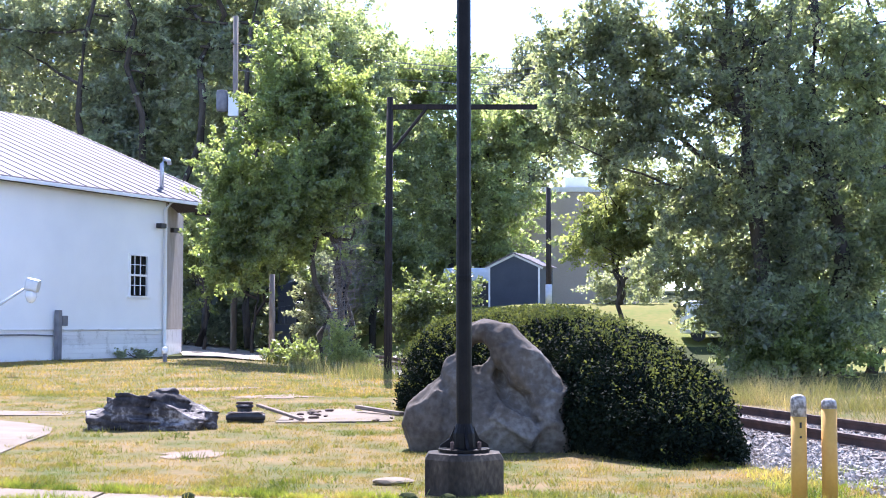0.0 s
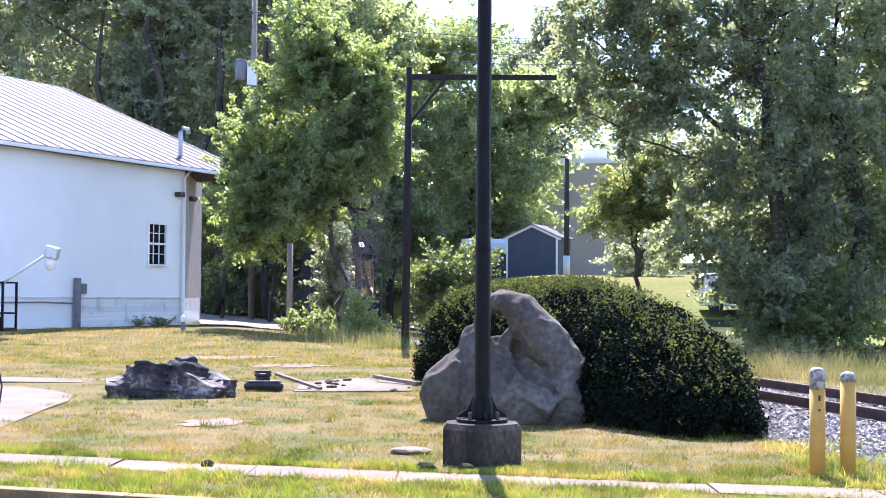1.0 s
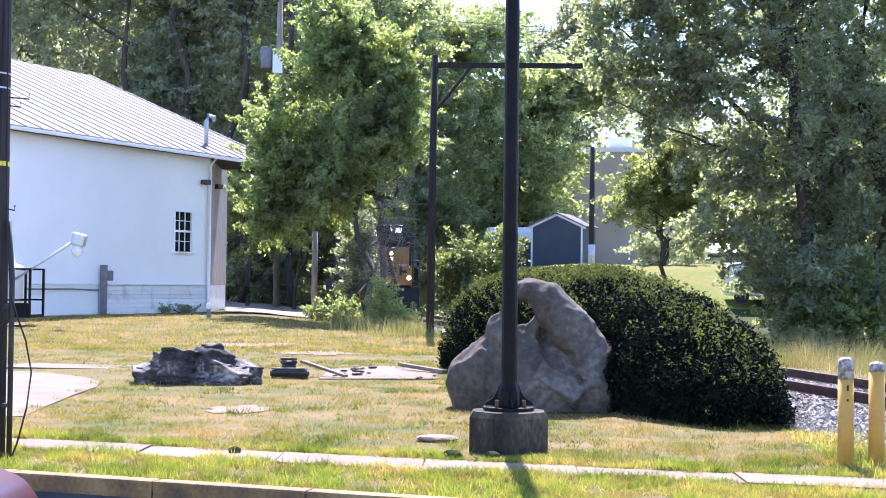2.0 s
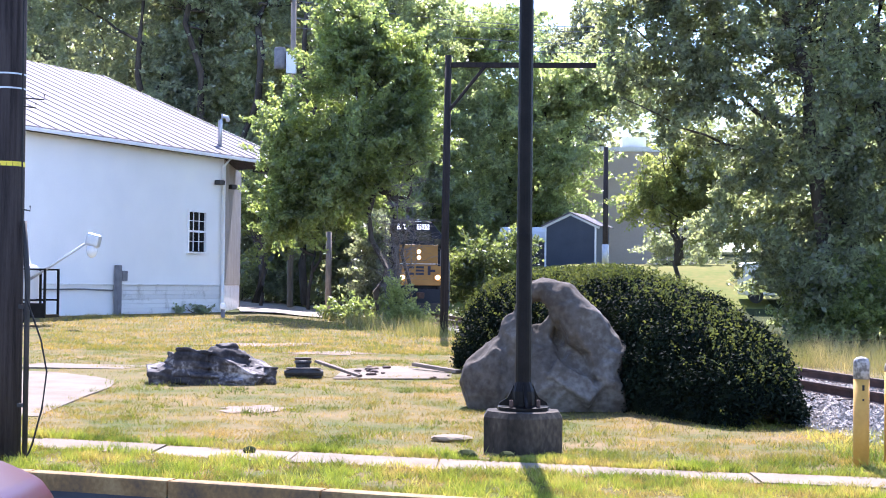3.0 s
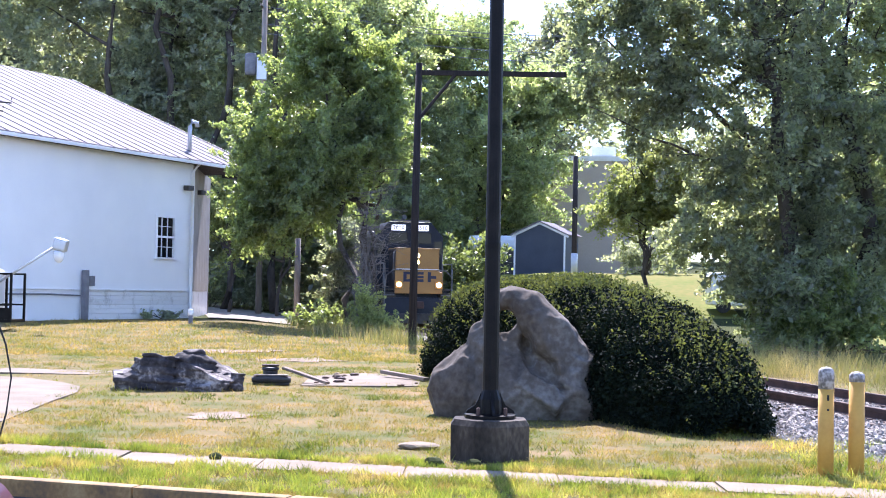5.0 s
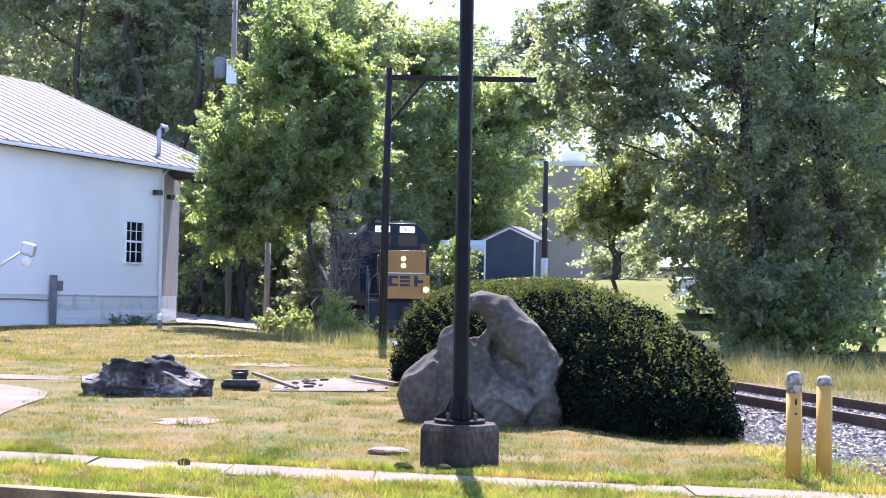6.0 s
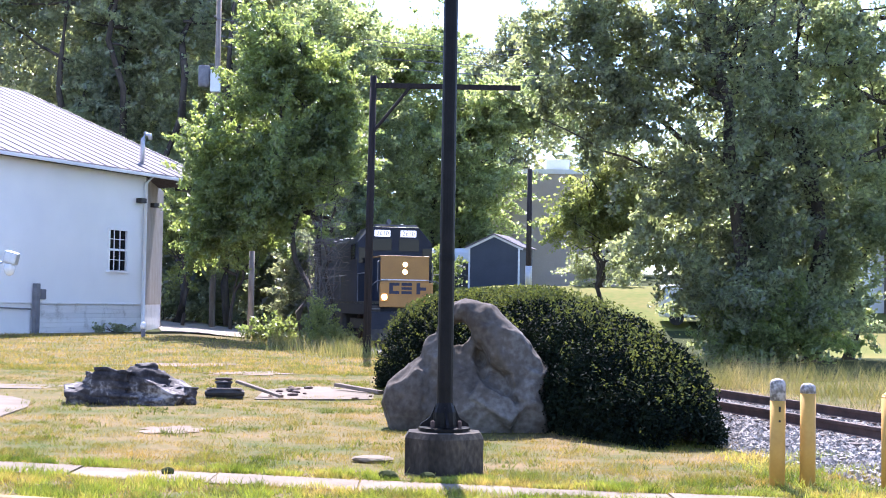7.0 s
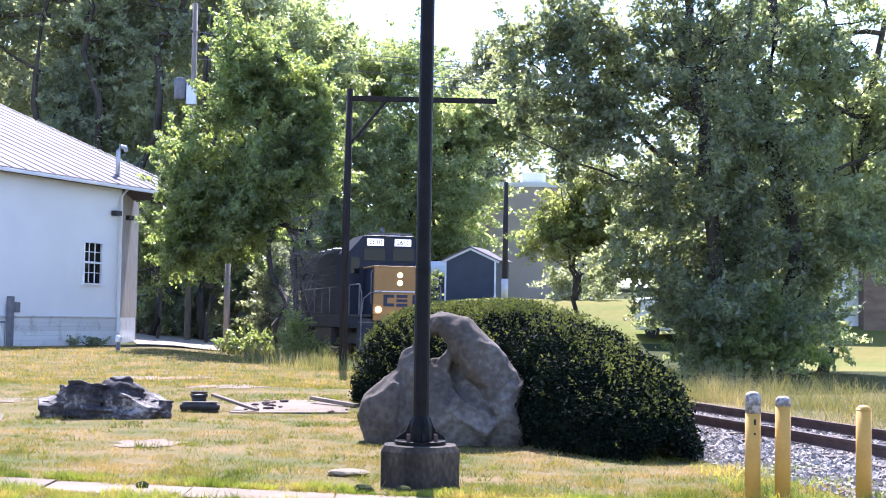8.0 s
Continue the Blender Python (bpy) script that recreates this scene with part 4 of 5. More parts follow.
tree(-16.5, 98.0, 0.4, [(0, 1, 25.0, 6.5, 3, 4.5), (-6.5, 1, 17.0, 3, 3, 6.0), (6.5, 0, 17.0, 3.4, 3, 6.5), (0, 0, 17.0, 4.6, 4.0, 5.5), (-4.0, 0, 23.0, 4.5, 4.0, 4.5), (5.0, 0, 22.5, 4.2, 3.5, 5.0), (-2, 0, 10.0, 4.0, 4.0, 3.6), (4.0, 0, 12.0, 3.0, 3.0, 3.6)], [(-0.2, -1, -0.6, 0, 27, 0.46), (2.9, 0.5, 3.6, 0, 25, 0.30), (-2.6, 1, -6.5, 0, 26, 0.40)], 1080, 85, 1.05, 0.185, "leaf_dark_hazy", 46, "tall dark woodland tree with bare leaning trunks", 9, 0.3, limb_r=0.13, behind=3.2, reach=1.4)
tree(-26.0, 100.0, 0.4, [(-6.5, 0, 13, 4.5, 3, 6), (-7, 1, 22, 5, 3, 4.5), (0, 0, 15.0, 5.0, 4.0, 5.5), (3.5, 0, 22.0, 4.2, 4.0, 4.5), (-2, 0, 24.0, 4.2, 4.0, 4.0), (-3, 0, 9.0, 4.5, 4.0, 3.6), (3.5, 0, 10.0, 3.5, 3.5, 3.6)], [(0, 0, 1.0, 0, 25, 0.38), (3.5, 0.5, 5.0, 0, 25, 0.34)], 960, 85, 1.05, 0.185, "leaf_dark_hazy", 47, "tall dark woodland tree beyond the hall", 8, 0.3, limb_r=0.13, behind=3.0, reach=1.4)
tree(-11.4, 84.0, 0.3, [(-0.4, 0, 5.8, 1.7, 1.0, 2.0), (-3.2, 1, 5.4, 1.7, 1.0, 2.8), (2.4, 0, 6.4, 1.6, 1.0, 1.6)], [(0, 0, 0.5, 0, 5, 0.12), (-3, 0.5, -3, 0, 6, 0.12)], 260, 80, 0.6, 0.14, "leaf_yellow", 48, "bright green thicket at the roadside", 8, reach=1.3)
tree(7.6, 135.0, 3.2, [(0, 0, 18.0, 2.6, 3.0, 3.6), (1.0, 0, 22.5, 2.2, 2.4, 3.0), (-0.5, 0, 12.0, 3.0, 3.0, 4.0), (3.0, 0, 17.5, 2.6, 2.4, 3.4), (3.4, 0, 21.5, 1.5, 1.6, 2.0), (-2.4, 0, 19.5, 2.0, 2.0, 4.2)], [(0, 0, 0.5, 0, 22, 0.3)], 300, 80, 1.1, 0.25, "leaf_dark_hazy", 49, "distant dark tree against the sky", 8)
tree(27.0, 84.0, 2.6, [(-4, 0, 6, 4, 3, 4), (0, 0, 9.0, 5.0, 4.5, 5.0), (-3, 0, 9.0, 4.6, 4.0, 4.0), (2, 0, 7.0, 4.6, 4.0, 3.0)], [(0, 0, 0, 0, 15, 0.35)], 300, 80, 1.2, 0.2, "leaf_mid", 50, "tall tree standing on the grass bank", 10)


def far_woods(blobs, n, mat, seed, name="far_woods"):
    c, axis = clumps(blobs, n, seed, 0.3)
    rs = np.random.RandomState(seed).uniform(0.8, 1.6, n) * 1.6
    raw_mesh(name, leaves(c, 60, rs, 0.36, seed, axis=axis), 4, mat, None, "stuff", "distant dark green woodland behind the trees", "woods")


far_woods([(x, 128 + 6 * math.sin(x), 10, 7, 4, 11) for x in range(-62, -8, 6)], 900, "leaf_dark_hazy", 61)
far_woods([(x, 150, (9 if x < 0 else 13) + 2 * math.sin(x * 1.3), 7, 4, 6 if x < 0 else 10) for x in range(-8, 70, 7)], 640, "leaf_dark_hazy", 62)
far_woods([(x, 124, 19 + 2 * math.sin(x), 4.5, 3, 6) for x in (-46, -38, -30, -24)], 240, "leaf_dark_hazy", 65)
far_woods([(x, 120, 23 + 2 * math.sin(x * 1.7), 5, 3, 7) for x in (-48, -41, -34, -27, -20, -13)], 420, "leaf_dark_hazy", 66)
far_woods([(-14, 104, 4, 9, 2, 4.5), (-4, 106, 5, 6, 2, 6), (3, 108, 6, 5, 2, 4)], 300, "leaf_dark_hazy", 63)
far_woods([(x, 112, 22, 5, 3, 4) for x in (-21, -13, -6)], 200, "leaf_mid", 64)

# ---- garden shed, tan house and other things beyond the track ----
shed = thing("garden_shed", pose(4.20, 83.0, 2.75, 0, 0, -19), "navy garden shed with white trim and a pale roof", "shed")
SW, SD, SH, SR = 3.15, 3.0, 2.45, 0.72
bm = bmesh.new()
v = [bm.verts.new(p) for p in ((-SW / 2, 0, -0.2), (SW / 2, 0, -0.2), (SW / 2, 0, SH), (0, 0, SH + SR), (-SW / 2, 0, SH), (-SW / 2, SD, -0.2), (SW / 2, SD, -0.2), (SW / 2, SD, SH), (0, SD, SH + SR), (-SW / 2, SD, SH))]
for f in ((0, 1, 2, 3, 4), (5, 6, 7, 8, 9), (0, 1, 6, 5), (1, 2, 7, 6), (0, 4, 9, 5), (2, 3, 8, 7), (3, 4, 9, 8)):
    bm.faces.new([v[i] for i in f])
part("body", bm, "shed_navy", shed)
for s in (-1, 1):
    bm = bmesh.new()
    ang = math.atan2(SR, SW / 2)
    ln = math.hypot(SR, SW / 2) + 0.22
    box(bm, ln, SD + 0.35, 0.07, m=pose(s * SW / 4 + s * 0.09, SD / 2, SH + SR / 2 - 0.01, 0, s * math.degrees(ang), 0))
    part("roof", bm, "roof_metal", shed)
    part("corner_trim", boxes((0.10, 0.05, SH + 0.15, s * (SW / 2 - 0.05), -0.02, -0.2)), "white_trim", shed)
    bm = bmesh.new()
    box(bm, ln, 0.05, 0.13, m=pose(s * SW / 4 + s * 0.06, -0.03, SH + SR / 2 - 0.14, 0, s * math.degrees(ang), 0))
    part("fascia", bm, "white_trim", shed)

house = thing("tan_building", pose(10.2, 105.0, 2.9, 0, 0, 0), "plain tan block building with a pale flat roof edge", "building")
part("wall", boxes((8.6, 8, 9.3, 0.6, 4, -0.5)), "tan_wall", house)
part("wing", boxes((1.2, 6, 9.2, -4.2, 3, -0.5)), "tan_wall", house)
part("parapet", boxes((9.0, 8.3, 0.35, 0.6, 4, 8.8)), "far_white", house)
part("roof_vent", boxes((1.8, 2, 0.9, 0.0, 3, 9.2)), "far_white", house)
lodge = thing("white_house", pose(21.3, 70.0, float(ground_z(21.3, 70.0))), "white boarded house with a brown brick wing behind the trees", "building")
HB = 1.5 - float(ground_z(21.3, 70.0))
part("wall", boxes((3.7, 6, 3.6, -0.05, 3, HB)), "far_white", lodge)
for k in range(14):
    part("board", boxes((3.66, 0.03, 0.23, -0.05, -0.012, HB + 0.05 + k * 0.25)), "far_white", lodge)
part("foundation", boxes((3.6, 5.9, 2.5, -0.05, 3.05, HB - 2.5)), "dark_metal", lodge)
part("brick_wing", boxes((6.0, 6, 8.0, 4.8, 2.2, HB - 2.8)), "brick_brown", lodge, "brown brick wing")
part("roof", slab(bmesh.new(), [(-2.2, -0.4), (1.8, -0.4), (1.8, 6.4), (-2.2, 6.4)], HB + 3.6, HB + 3.8), "dark_metal", lodge)
van = thing("parked_van", pose(12.9, 67.0, float(ground_z(12.9, 67.0))), "white van parked beyond the trees", "van")
part("body", box(bmesh.new(), 3.6, 1.9, 1.55, x=0.3, z=0.35, bevel=0.18), "white_body", van)
part("windscreen", boxes((0.7, 1.6, 0.5, -1.2, 0, 1.2)), "glass", van)
part("side_window", boxes((0.9, 0.03, 0.45, 0.5, -0.95, 1.25)), "glass", van)
for x in (-0.9, 1.5):
    part("wheel", lathe_x(0.33, 0.22), "rubber", van).matrix_basis = pose(x, -0.85, 0.33, 0, 0, 90)

# ---- signal gantry ----
gantry = thing("line_pole", pose(-1.82, 46.4, 0), "tall weathered pole with one long braced crossarm", "pole")
part("pole", tube(bmesh.new(), [(0, 0, -0.4), (0.02, 0, 4.5), (0.06, 0, 9.3)], [0.14, 0.125, 0.11], 10), "tarred_wood", gantry, smooth=True)
part("arm", boxes((5.0, 0.14, 0.16, 2.45, 0, 8.90)), "tarred_wood", gantry)
part("brace", tube(bmesh.new(), [(0.10, -0.05, 7.45), (1.28, -0.05, 8.93)], 0.055, 8), "tarred_wood", gantry)


# ---- locomotive ----
def locomotive():
    t = thing("locomotive", None, "dark blue diesel locomotive with a yellow nose and lit lamps", "locomotive")
    # its space: y forward, nose at 0, z from the rail head
    part("frame", boxes((2.9, 17.0, 0.42, 0, -9.0, 1.05)), "loco_blue", t)
    part("walkway", boxes((3.05, 17.4, 0.07, 0, -8.9, 1.48)), "dark_metal", t)
    part("pilot", box(bmesh.new(), 2.9, 0.22, 0.95, y=-0.15, z=0.22, bevel=0.04), "loco_blue", t)
    part("end_plate", box(bmesh.new(), 2.05, 0.12, 0.94, y=-0.06, z=1.34, bevel=0.03), "loco_yellow", t, "yellow front plate")
    part("short_hood", box(bmesh.new(), 1.86, 1.9, 1.76, y=-1.38, z=1.5, bevel=0.09), "loco_blue", t, "dark blue low nose")
    part("nose_front", box(bmesh.new(), 1.88, 0.16, 1.10, y=-0.42, z=2.14, bevel=0.05), "loco_yellow", t, "yellow nose front")
    part("hood_cap", box(bmesh.new(), 1.92, 2.02, 0.06, y=-1.36, z=3.23, bevel=0.02), "loco_yellow", t)
    # logo as plain shapes
    for x, w, z, h in ((-0.60, 0.14, 1.84, 0.42), (-0.45, 0.34, 1.84, 0.11), (-0.45, 0.34, 2.15, 0.11), (0.0, 0.40, 1.84, 0.11), (0.0, 0.40, 2.0, 0.10), (0.0, 0.40, 2.15, 0.11), (0.45, 0.14, 1.84, 0.42), (0.58, 0.34, 1.98, 0.12)):
        part("emblem_bar", boxes((w, 0.02, h, -x, 0.005, z)), "logo_blue", t)
    cab = part("cab", cab_mesh(), "loco_blue", t, "dark blue cab with sloped roof sides")
    part("cab_roof_edge", boxes((1.7, 0.10, 0.07, 0, -2.20, 4.50)), "loco_grey", cab)
    for s in (-1, 1):
        part("windscreen", boxes((0.80, 0.03, 0.46, s * 0.55, -2.285, 3.55)), "glass", cab)
        part("side_window_front", boxes((0.34, 0.03, 0.60, s * 1.27, -2.285, 3.05)), "glass", cab)
        b = part("number_board", box(bmesh.new(), 0.62, 0.06, 0.25, x=s * 0.52, y=-2.27, z=4.10, bevel=0.02), "number_white", cab, "lit white number board")
        text_mesh("digits", "2610", 0.25, "number_black", b, pose(s * 0.52, -2.232, 4.222, 90, 0, 180))
        part("side_window", boxes((0.03, 0.9, 0.6, s * 1.515, -3.2, 3.2)), "glass", cab)
        part("ditch_light", lathe_y(0.105, 0.12, s * 0.86, 0.05, 1.72), "headlight", t, "lit ditch light")
        part("lamp_box", box(bmesh.new(), 0.36, 0.16, 0.36, x=s * 0.86, y=-0.03, z=1.54, bevel=0.03), "loco_yellow", t)
        for k, y in enumerate((-0.3, -2.2)):
            part("handrail_post", tube(bmesh.new(), [(s * 1.48, y, 1.5), (s * 1.48, y, 2.6)], 0.022, 6), "loco_grey", t)
        part("handrail", tube(bmesh.new(), [(s * 1.45, -0.05, 0.4), (s * 1.45, -0.05, 2.3), (s * 1.47, -0.3, 2.62), (s * 1.48, -2.2, 2.62)], 0.024, 6), "loco_grey", t)
        part("handrail", tube(bmesh.new(), [(s * 1.48, -4.6, 2.6), (s * 1.48, -17.4, 2.6)], 0.022, 6), "loco_grey", t)
        for k in range(8):
            part("handrail_post", tube(bmesh.new(), [(s * 1.48, -4.6 - k * 1.8, 1.5), (s * 1.48, -4.6 - k * 1.8, 2.6)], 0.02, 6), "loco_grey", t)
        part("step_well", boxes((0.5, 0.6, 1.1, s * 1.2, -0.5, 0.3)), "dark_metal", t)
        for k in range(4):
            part("step", boxes((0.48, 0.3, 0.04, s * 1.24, -0.25, 0.35 + k * 0.3)), "loco_grey", t)
        part("grab_iron", tube(bmesh.new(), [(s * 1.0, -0.36, 1.9), (s * 1.06, -0.30, 1.95), (s * 1.06, -0.30, 3.05), (s * 1.0, -0.36, 3.1)], 0.018, 6), "loco_grey", t)
    part("front_rail", tube(bmesh.new(), [(-1.45, 0.0, 1.6), (-1.40, 0.04, 2.10), (-1.15, 0.06, 2.32), (-0.75, 0.06, 2.36)], 0.022, 6), "loco_grey", t)
    part("front_rail", tube(bmesh.new(), [(1.45, 0.0, 1.6), (1.40, 0.04, 2.10), (1.15, 0.06, 2.32), (0.75, 0.06, 2.36)], 0.022, 6), "loco_grey", t)
    part("nose_seam", boxes((1.84, 0.02, 0.035, 0, -0.33, 2.36)), "white_trim", t)
    part("radio_dome", lathe(bmesh.new(), [(0.16, 4.48), (0.16, 4.56), (0.08, 4.62), (0.02, 4.63)], 12, -0.4, -3.0), "far_white", t)
    hood = part("long_hood", box(bmesh.new(), 1.95, 12.6, 2.65, y=-10.9, z=1.5, bevel=0.08), "loco_blue", t)
    for k in range(9):
        part("hood_door", boxes((0.03, 0.95, 1.5, -0.985, -5.6 - k * 1.15, 1.7)), "loco_blue", hood)
    for k in range(3):
        part("radiator_fan", lathe(bmesh.new(), [(0.55, 4.1), (0.55, 4.38), (0.45, 4.42)], 20, 0, -11.5 - k * 1.5), "loco_grey", hood)
    part("exhaust_stack", boxes((0.9, 0.5, 0.35, 0, -7.8, 4.12)), "dark_metal", hood)
    part("air_horn", tube(bmesh.new(), [(0.2, -3.2, 4.6), (0.2, -2.6, 4.72)], [0.04, 0.10], 8), "loco_grey", t)
    for z in (2.68, 2.96):
        part("headlight", lathe_y(0.105, 0.10, 0.0, -0.38, z), "headlight", t, "lit warm headlight")
    part("fuel_tank", box(bmesh.new(), 2.6, 4.4, 0.85, y=-9.0, z=0.28, bevel=0.15), "dark_metal", t)
    part("coupler", box(bmesh.new(), 0.3, 0.7, 0.3, y=0.2, z=0.72, bevel=0.06), "rust", t)
    part("plow", slab(bmesh.new(), [(-1.35, -0.05), (0, 0.35), (1.35, -0.05), (1.3, -0.12), (-1.3, -0.12)], 0.08, 0.5), "dark_metal", t)
    wheels = []
    for yb in (-4.2, -13.6):
        for s in (-1, 1):
            part("truck_frame", box(bmesh.new(), 0.16, 4.0, 0.42, x=s * 1.0, y=yb, z=0.45, bevel=0.05), "dark_metal", t)
            for ya in (-1.35, 1.35):
                w = part("wheel", lathe_x(0.51, 0.14), "rust", t)
                wheels.append((w, s * 0.75, yb + ya, 0.51))
    return t, wheels


def lathe_y(r, depth, x, y, z):
    bm = bmesh.new()
    lathe(bm, [(r, 0), (r, depth * 0.7), (r * 0.8, depth)], 16)
    bmesh.ops.transform(bm, matrix=pose(x, y - depth * 0.5, z, -90, 0, 0), verts=bm.verts)
    return bm


def cab_mesh():
    bm = bmesh.new()
    prof = [(-1.50, 1.5), (1.50, 1.5), (1.50, 3.85), (0.95, 4.48), (-0.95, 4.48), (-1.50, 3.85)]
    a = [bm.verts.new((x, -2.30, z)) for x, z in prof]
    b = [bm.verts.new((x, -4.60, z)) for x, z in prof]
    bm.faces.new(a)
    bm.faces.new(b)
    for i in range(6):
        bm.faces.new((a[i], a[(i + 1) % 6], b[(i + 1) % 6], b[i]))
    bmesh.ops.bevel(bm, geom=list(bm.edges), offset=0.04, segments=2, affect="EDGES", profile=0.6)
    return bm


LOCO, WHEELS = locomotive()

# ---- poles and wires ----
def wood_pole(x, y, z, h, r, label, mat="grey_wood", lean=0.0):
    t = thing("utility_pole", pose(x, y, z), label, "utility pole")
    part("pole", tube(bmesh.new(), [(0, 0, -0.3), (lean / 2, 0, h / 2), (lean, 0, h)], [r, r * 0.92, r * 0.8], 10), mat, t, smooth=True)
    return t


wood_pole(-9.0, 74.0, 0.2, 4.2, 0.17, "short weathered grey wooden pole at the roadside")
p = wood_pole(5.95, 79.0, 2.3, 7.2, 0.17, "slim wooden pole beside the garden shed", "dark_wood")
part("sleeve", lathe(bmesh.new(), [(0.19, 0.1), (0.19, 1.7), (0.16, 1.72)], 12), "galvanised", p, "pale metal guard sleeve", True)
p = wood_pole(-13.4, 90.0, 0.2, 21.5, 0.20, "tall line pole with a transformer, wires at its top")
part("crossarm", boxes((0.12, 2.0, 0.14, -0.12, 0, 19.6)), "grey_wood", p)
part("transformer", lathe(bmesh.new(), [(0.05, 15.2), (0.36, 15.25), (0.38, 15.5), (0.38, 16.5), (0.33, 16.6), (0.05, 16.65)], 14, -0.8, -0.3), "grey_post", p, "grey transformer can", True)
part("cabinet", box(bmesh.new(), 0.62, 0.4, 1.4, x=-0.05, y=-0.42, z=14.9, bevel=0.04), "far_white", p, "white metal switch box")
for i, (z, dy) in enumerate(((19.75, -0.9), (19.75, 0.9), (18.8, 0.0), (18.2, 0.0))):
    w = thing("overhead_wire", None, "thin dark overhead wire between poles", "wire", "overhead wires by the track")
    part("strand", tube(bmesh.new(), [(-13.4 + k * 3.6, 90 + dy + k * 0.5, z - 1.1 * math.sin(math.pi * k / 9) - 0.02 * k) for k in range(10)], 0.026, 5), "grey_post", w)

pole = thing("utility_pole", pose(-4.84, 13.5, 0), "dark weathered wooden utility pole with conduit and hanging cable", "utility pole")
part("pole", tube(bmesh.new(), [(0, 0, -0.3), (0, 0, 2), (0.0, 0, 5), (0, 0, 10)], [0.172, 0.168, 0.155, 0.14], 18), "dark_wood", pole, smooth=True)
part("conduit", tube(bmesh.new(), [(0.235, -0.05, -0.1), (0.235, -0.05, 1.75), (0.19, -0.05, 2.3)], 0.026, 10), "dark_metal", pole, smooth=True)
part("strap", boxes((0.12, 0.03, 0.04, 0.19, -0.05, 0.5)), "dark_metal", pole)
part("strap", boxes((0.12, 0.03, 0.04, 0.19, -0.05, 1.45)), "dark_metal", pole)
part("yellow_tag", lathe(bmesh.new(), [(0.1660, 2.83), (0.1660, 2.875)], 18), "yellow_tape", pole, "yellow tape band")
for z in (3.58, 3.72):
    part("band", lathe(bmesh.new(), [(0.1655, z), (0.1655, z + 0.015)], 18), "galvanised", pole)
for z, s in ((3.50, 0.20), (3.42, 0.12), (2.42, 0.08)):
    part("step_hook", tube(bmesh.new(), [(0.14, -0.05, z), (0.17 + s, -0.06, z - 0.02), (0.17 + s, -0.06, z + 0.03)], 0.008, 6), "dark_metal", pole)
part("cable", tube(bmesh.new(), [(0.17, -0.12, 8.0), (0.175, -0.12, 4.0), (0.19, -0.12, 2.4), (0.25, -0.12, 1.55), (0.40, -0.12, 1.15), (0.46, -0.12, 0.85), (0.42, -0.12, 0.5), (0.33, -0.12, 0.15), (0.27, -0.12, 0.0)], 0.009, 6), "rubber", pole, "loose black cable", True)

# ---- service truck by the hall ----
truck = thing("service_truck", pose(-16.65, 46.5, 0.12, 0, 0, -4), "white service truck with a black cage and lamp boom", "truck")
cab = part("cab", box(bmesh.new(), 1.9, 1.9, 1.35, x=0.0, y=0, z=0.75, bevel=0.18), "white_body", truck)
bm = slab(bmesh.new(), [(-0.9, -0.85), (0.72, -0.85), (0.72, 0.85), (-0.9, 0.85)], 1.9, 2.75)
for v in bm.verts:
    if v.co.z > 2.5:
        v.co.x *= 0.72
        v.co.y *= 0.86
part("cab_top", bm, "white_body", cab)
part("side_glass", slab(bmesh.new(), [(-0.6, -0.86), (0.45, -0.86), (0.45, -0.80), (-0.6, -0.80)], 2.0, 2.5), "glass", cab)
part("wheel", lathe_x(0.36, 0.24), "rubber", truck).matrix_basis = pose(0.75, -0.85, 0.36, 0, 0, 90)
part("wheel", lathe_x(0.36, 0.24), "rubber", truck).matrix_basis = pose(-1.6, -0.85, 0.36, 0, 0, 90)
part("flatbed", box(bmesh.new(), 2.4, 1.9, 0.3, x=-1.8, z=0.7, bevel=0.04), "white_body", truck)
CX, CZ = 1.10, 0.34
cage = part("cage", boxes((1.3, 1.2, 0.10, CX, 0, CZ)), "black_paint", truck, "black steel cage")
for x in (CX - 0.62, CX, CX + 0.62):
    for y in (-0.58, 0.58):
        part("bar", boxes((0.07, 0.07, 1.62, x, y, CZ)), "black_paint", cage)
for z in (CZ + 0.55, CZ + 1.57):
    for y in (-0.58, 0.58):
        part("rail", boxes((1.3, 0.06, 0.06, CX, y, z)), "black_paint", cage)
part("panel", boxes((1.25, 0.04, 0.42, CX, -0.56, CZ + 0.06)), "black_paint", cage)
part("boom", tube(bmesh.new(), [(0.6, -0.3, 1.3), (3.05, -0.3, 2.85)], [0.055, 0.04], 10), "galvanised", truck, "slim grey lamp boom", True)
head = part("lamp_head", box(bmesh.new(), 0.46, 0.34, 0.42, m=pose(3.2, -0.3, 2.72, 0, 14, 0), bevel=0.08), "galvanised", truck, "grey lamp housing")
part("lens", lathe(bmesh.new(), [(0.17, 2.72), (0.19, 2.55), (0.13, 2.40), (0.04, 2.34)], 14, 3.2, -0.3), "lens_clear", head, "clear glass bowl", True)

# ---- parked car at the kerb ----
car = thing("parked_car", pose(-2.87, 8.1, -0.21), "dark red car parked at the yellow kerb", "car")
bm = bmesh.new()
prof = [(-4.4, 0.25), (-4.4, 0.75), (-4.1, 0.86), (-1.35, 0.90), (-0.75, 0.86), (-0.36, 0.79), (-0.10, 0.68), (0.0, 0.55), (0.0, 0.30), (-0.1, 0.22)]
for s in (-0.88, 0.88):
    rows.append([bm.verts.new((x, s, z)) for x, z in prof])
a, b = rows[-2], rows[-1]
bm.faces.new(a)
bm.faces.new(b)
for i in range(len(prof)):
    bm.faces.new((a[i], a[(i + 1) % len(prof)], b[(i + 1) % len(prof)], b[i]))
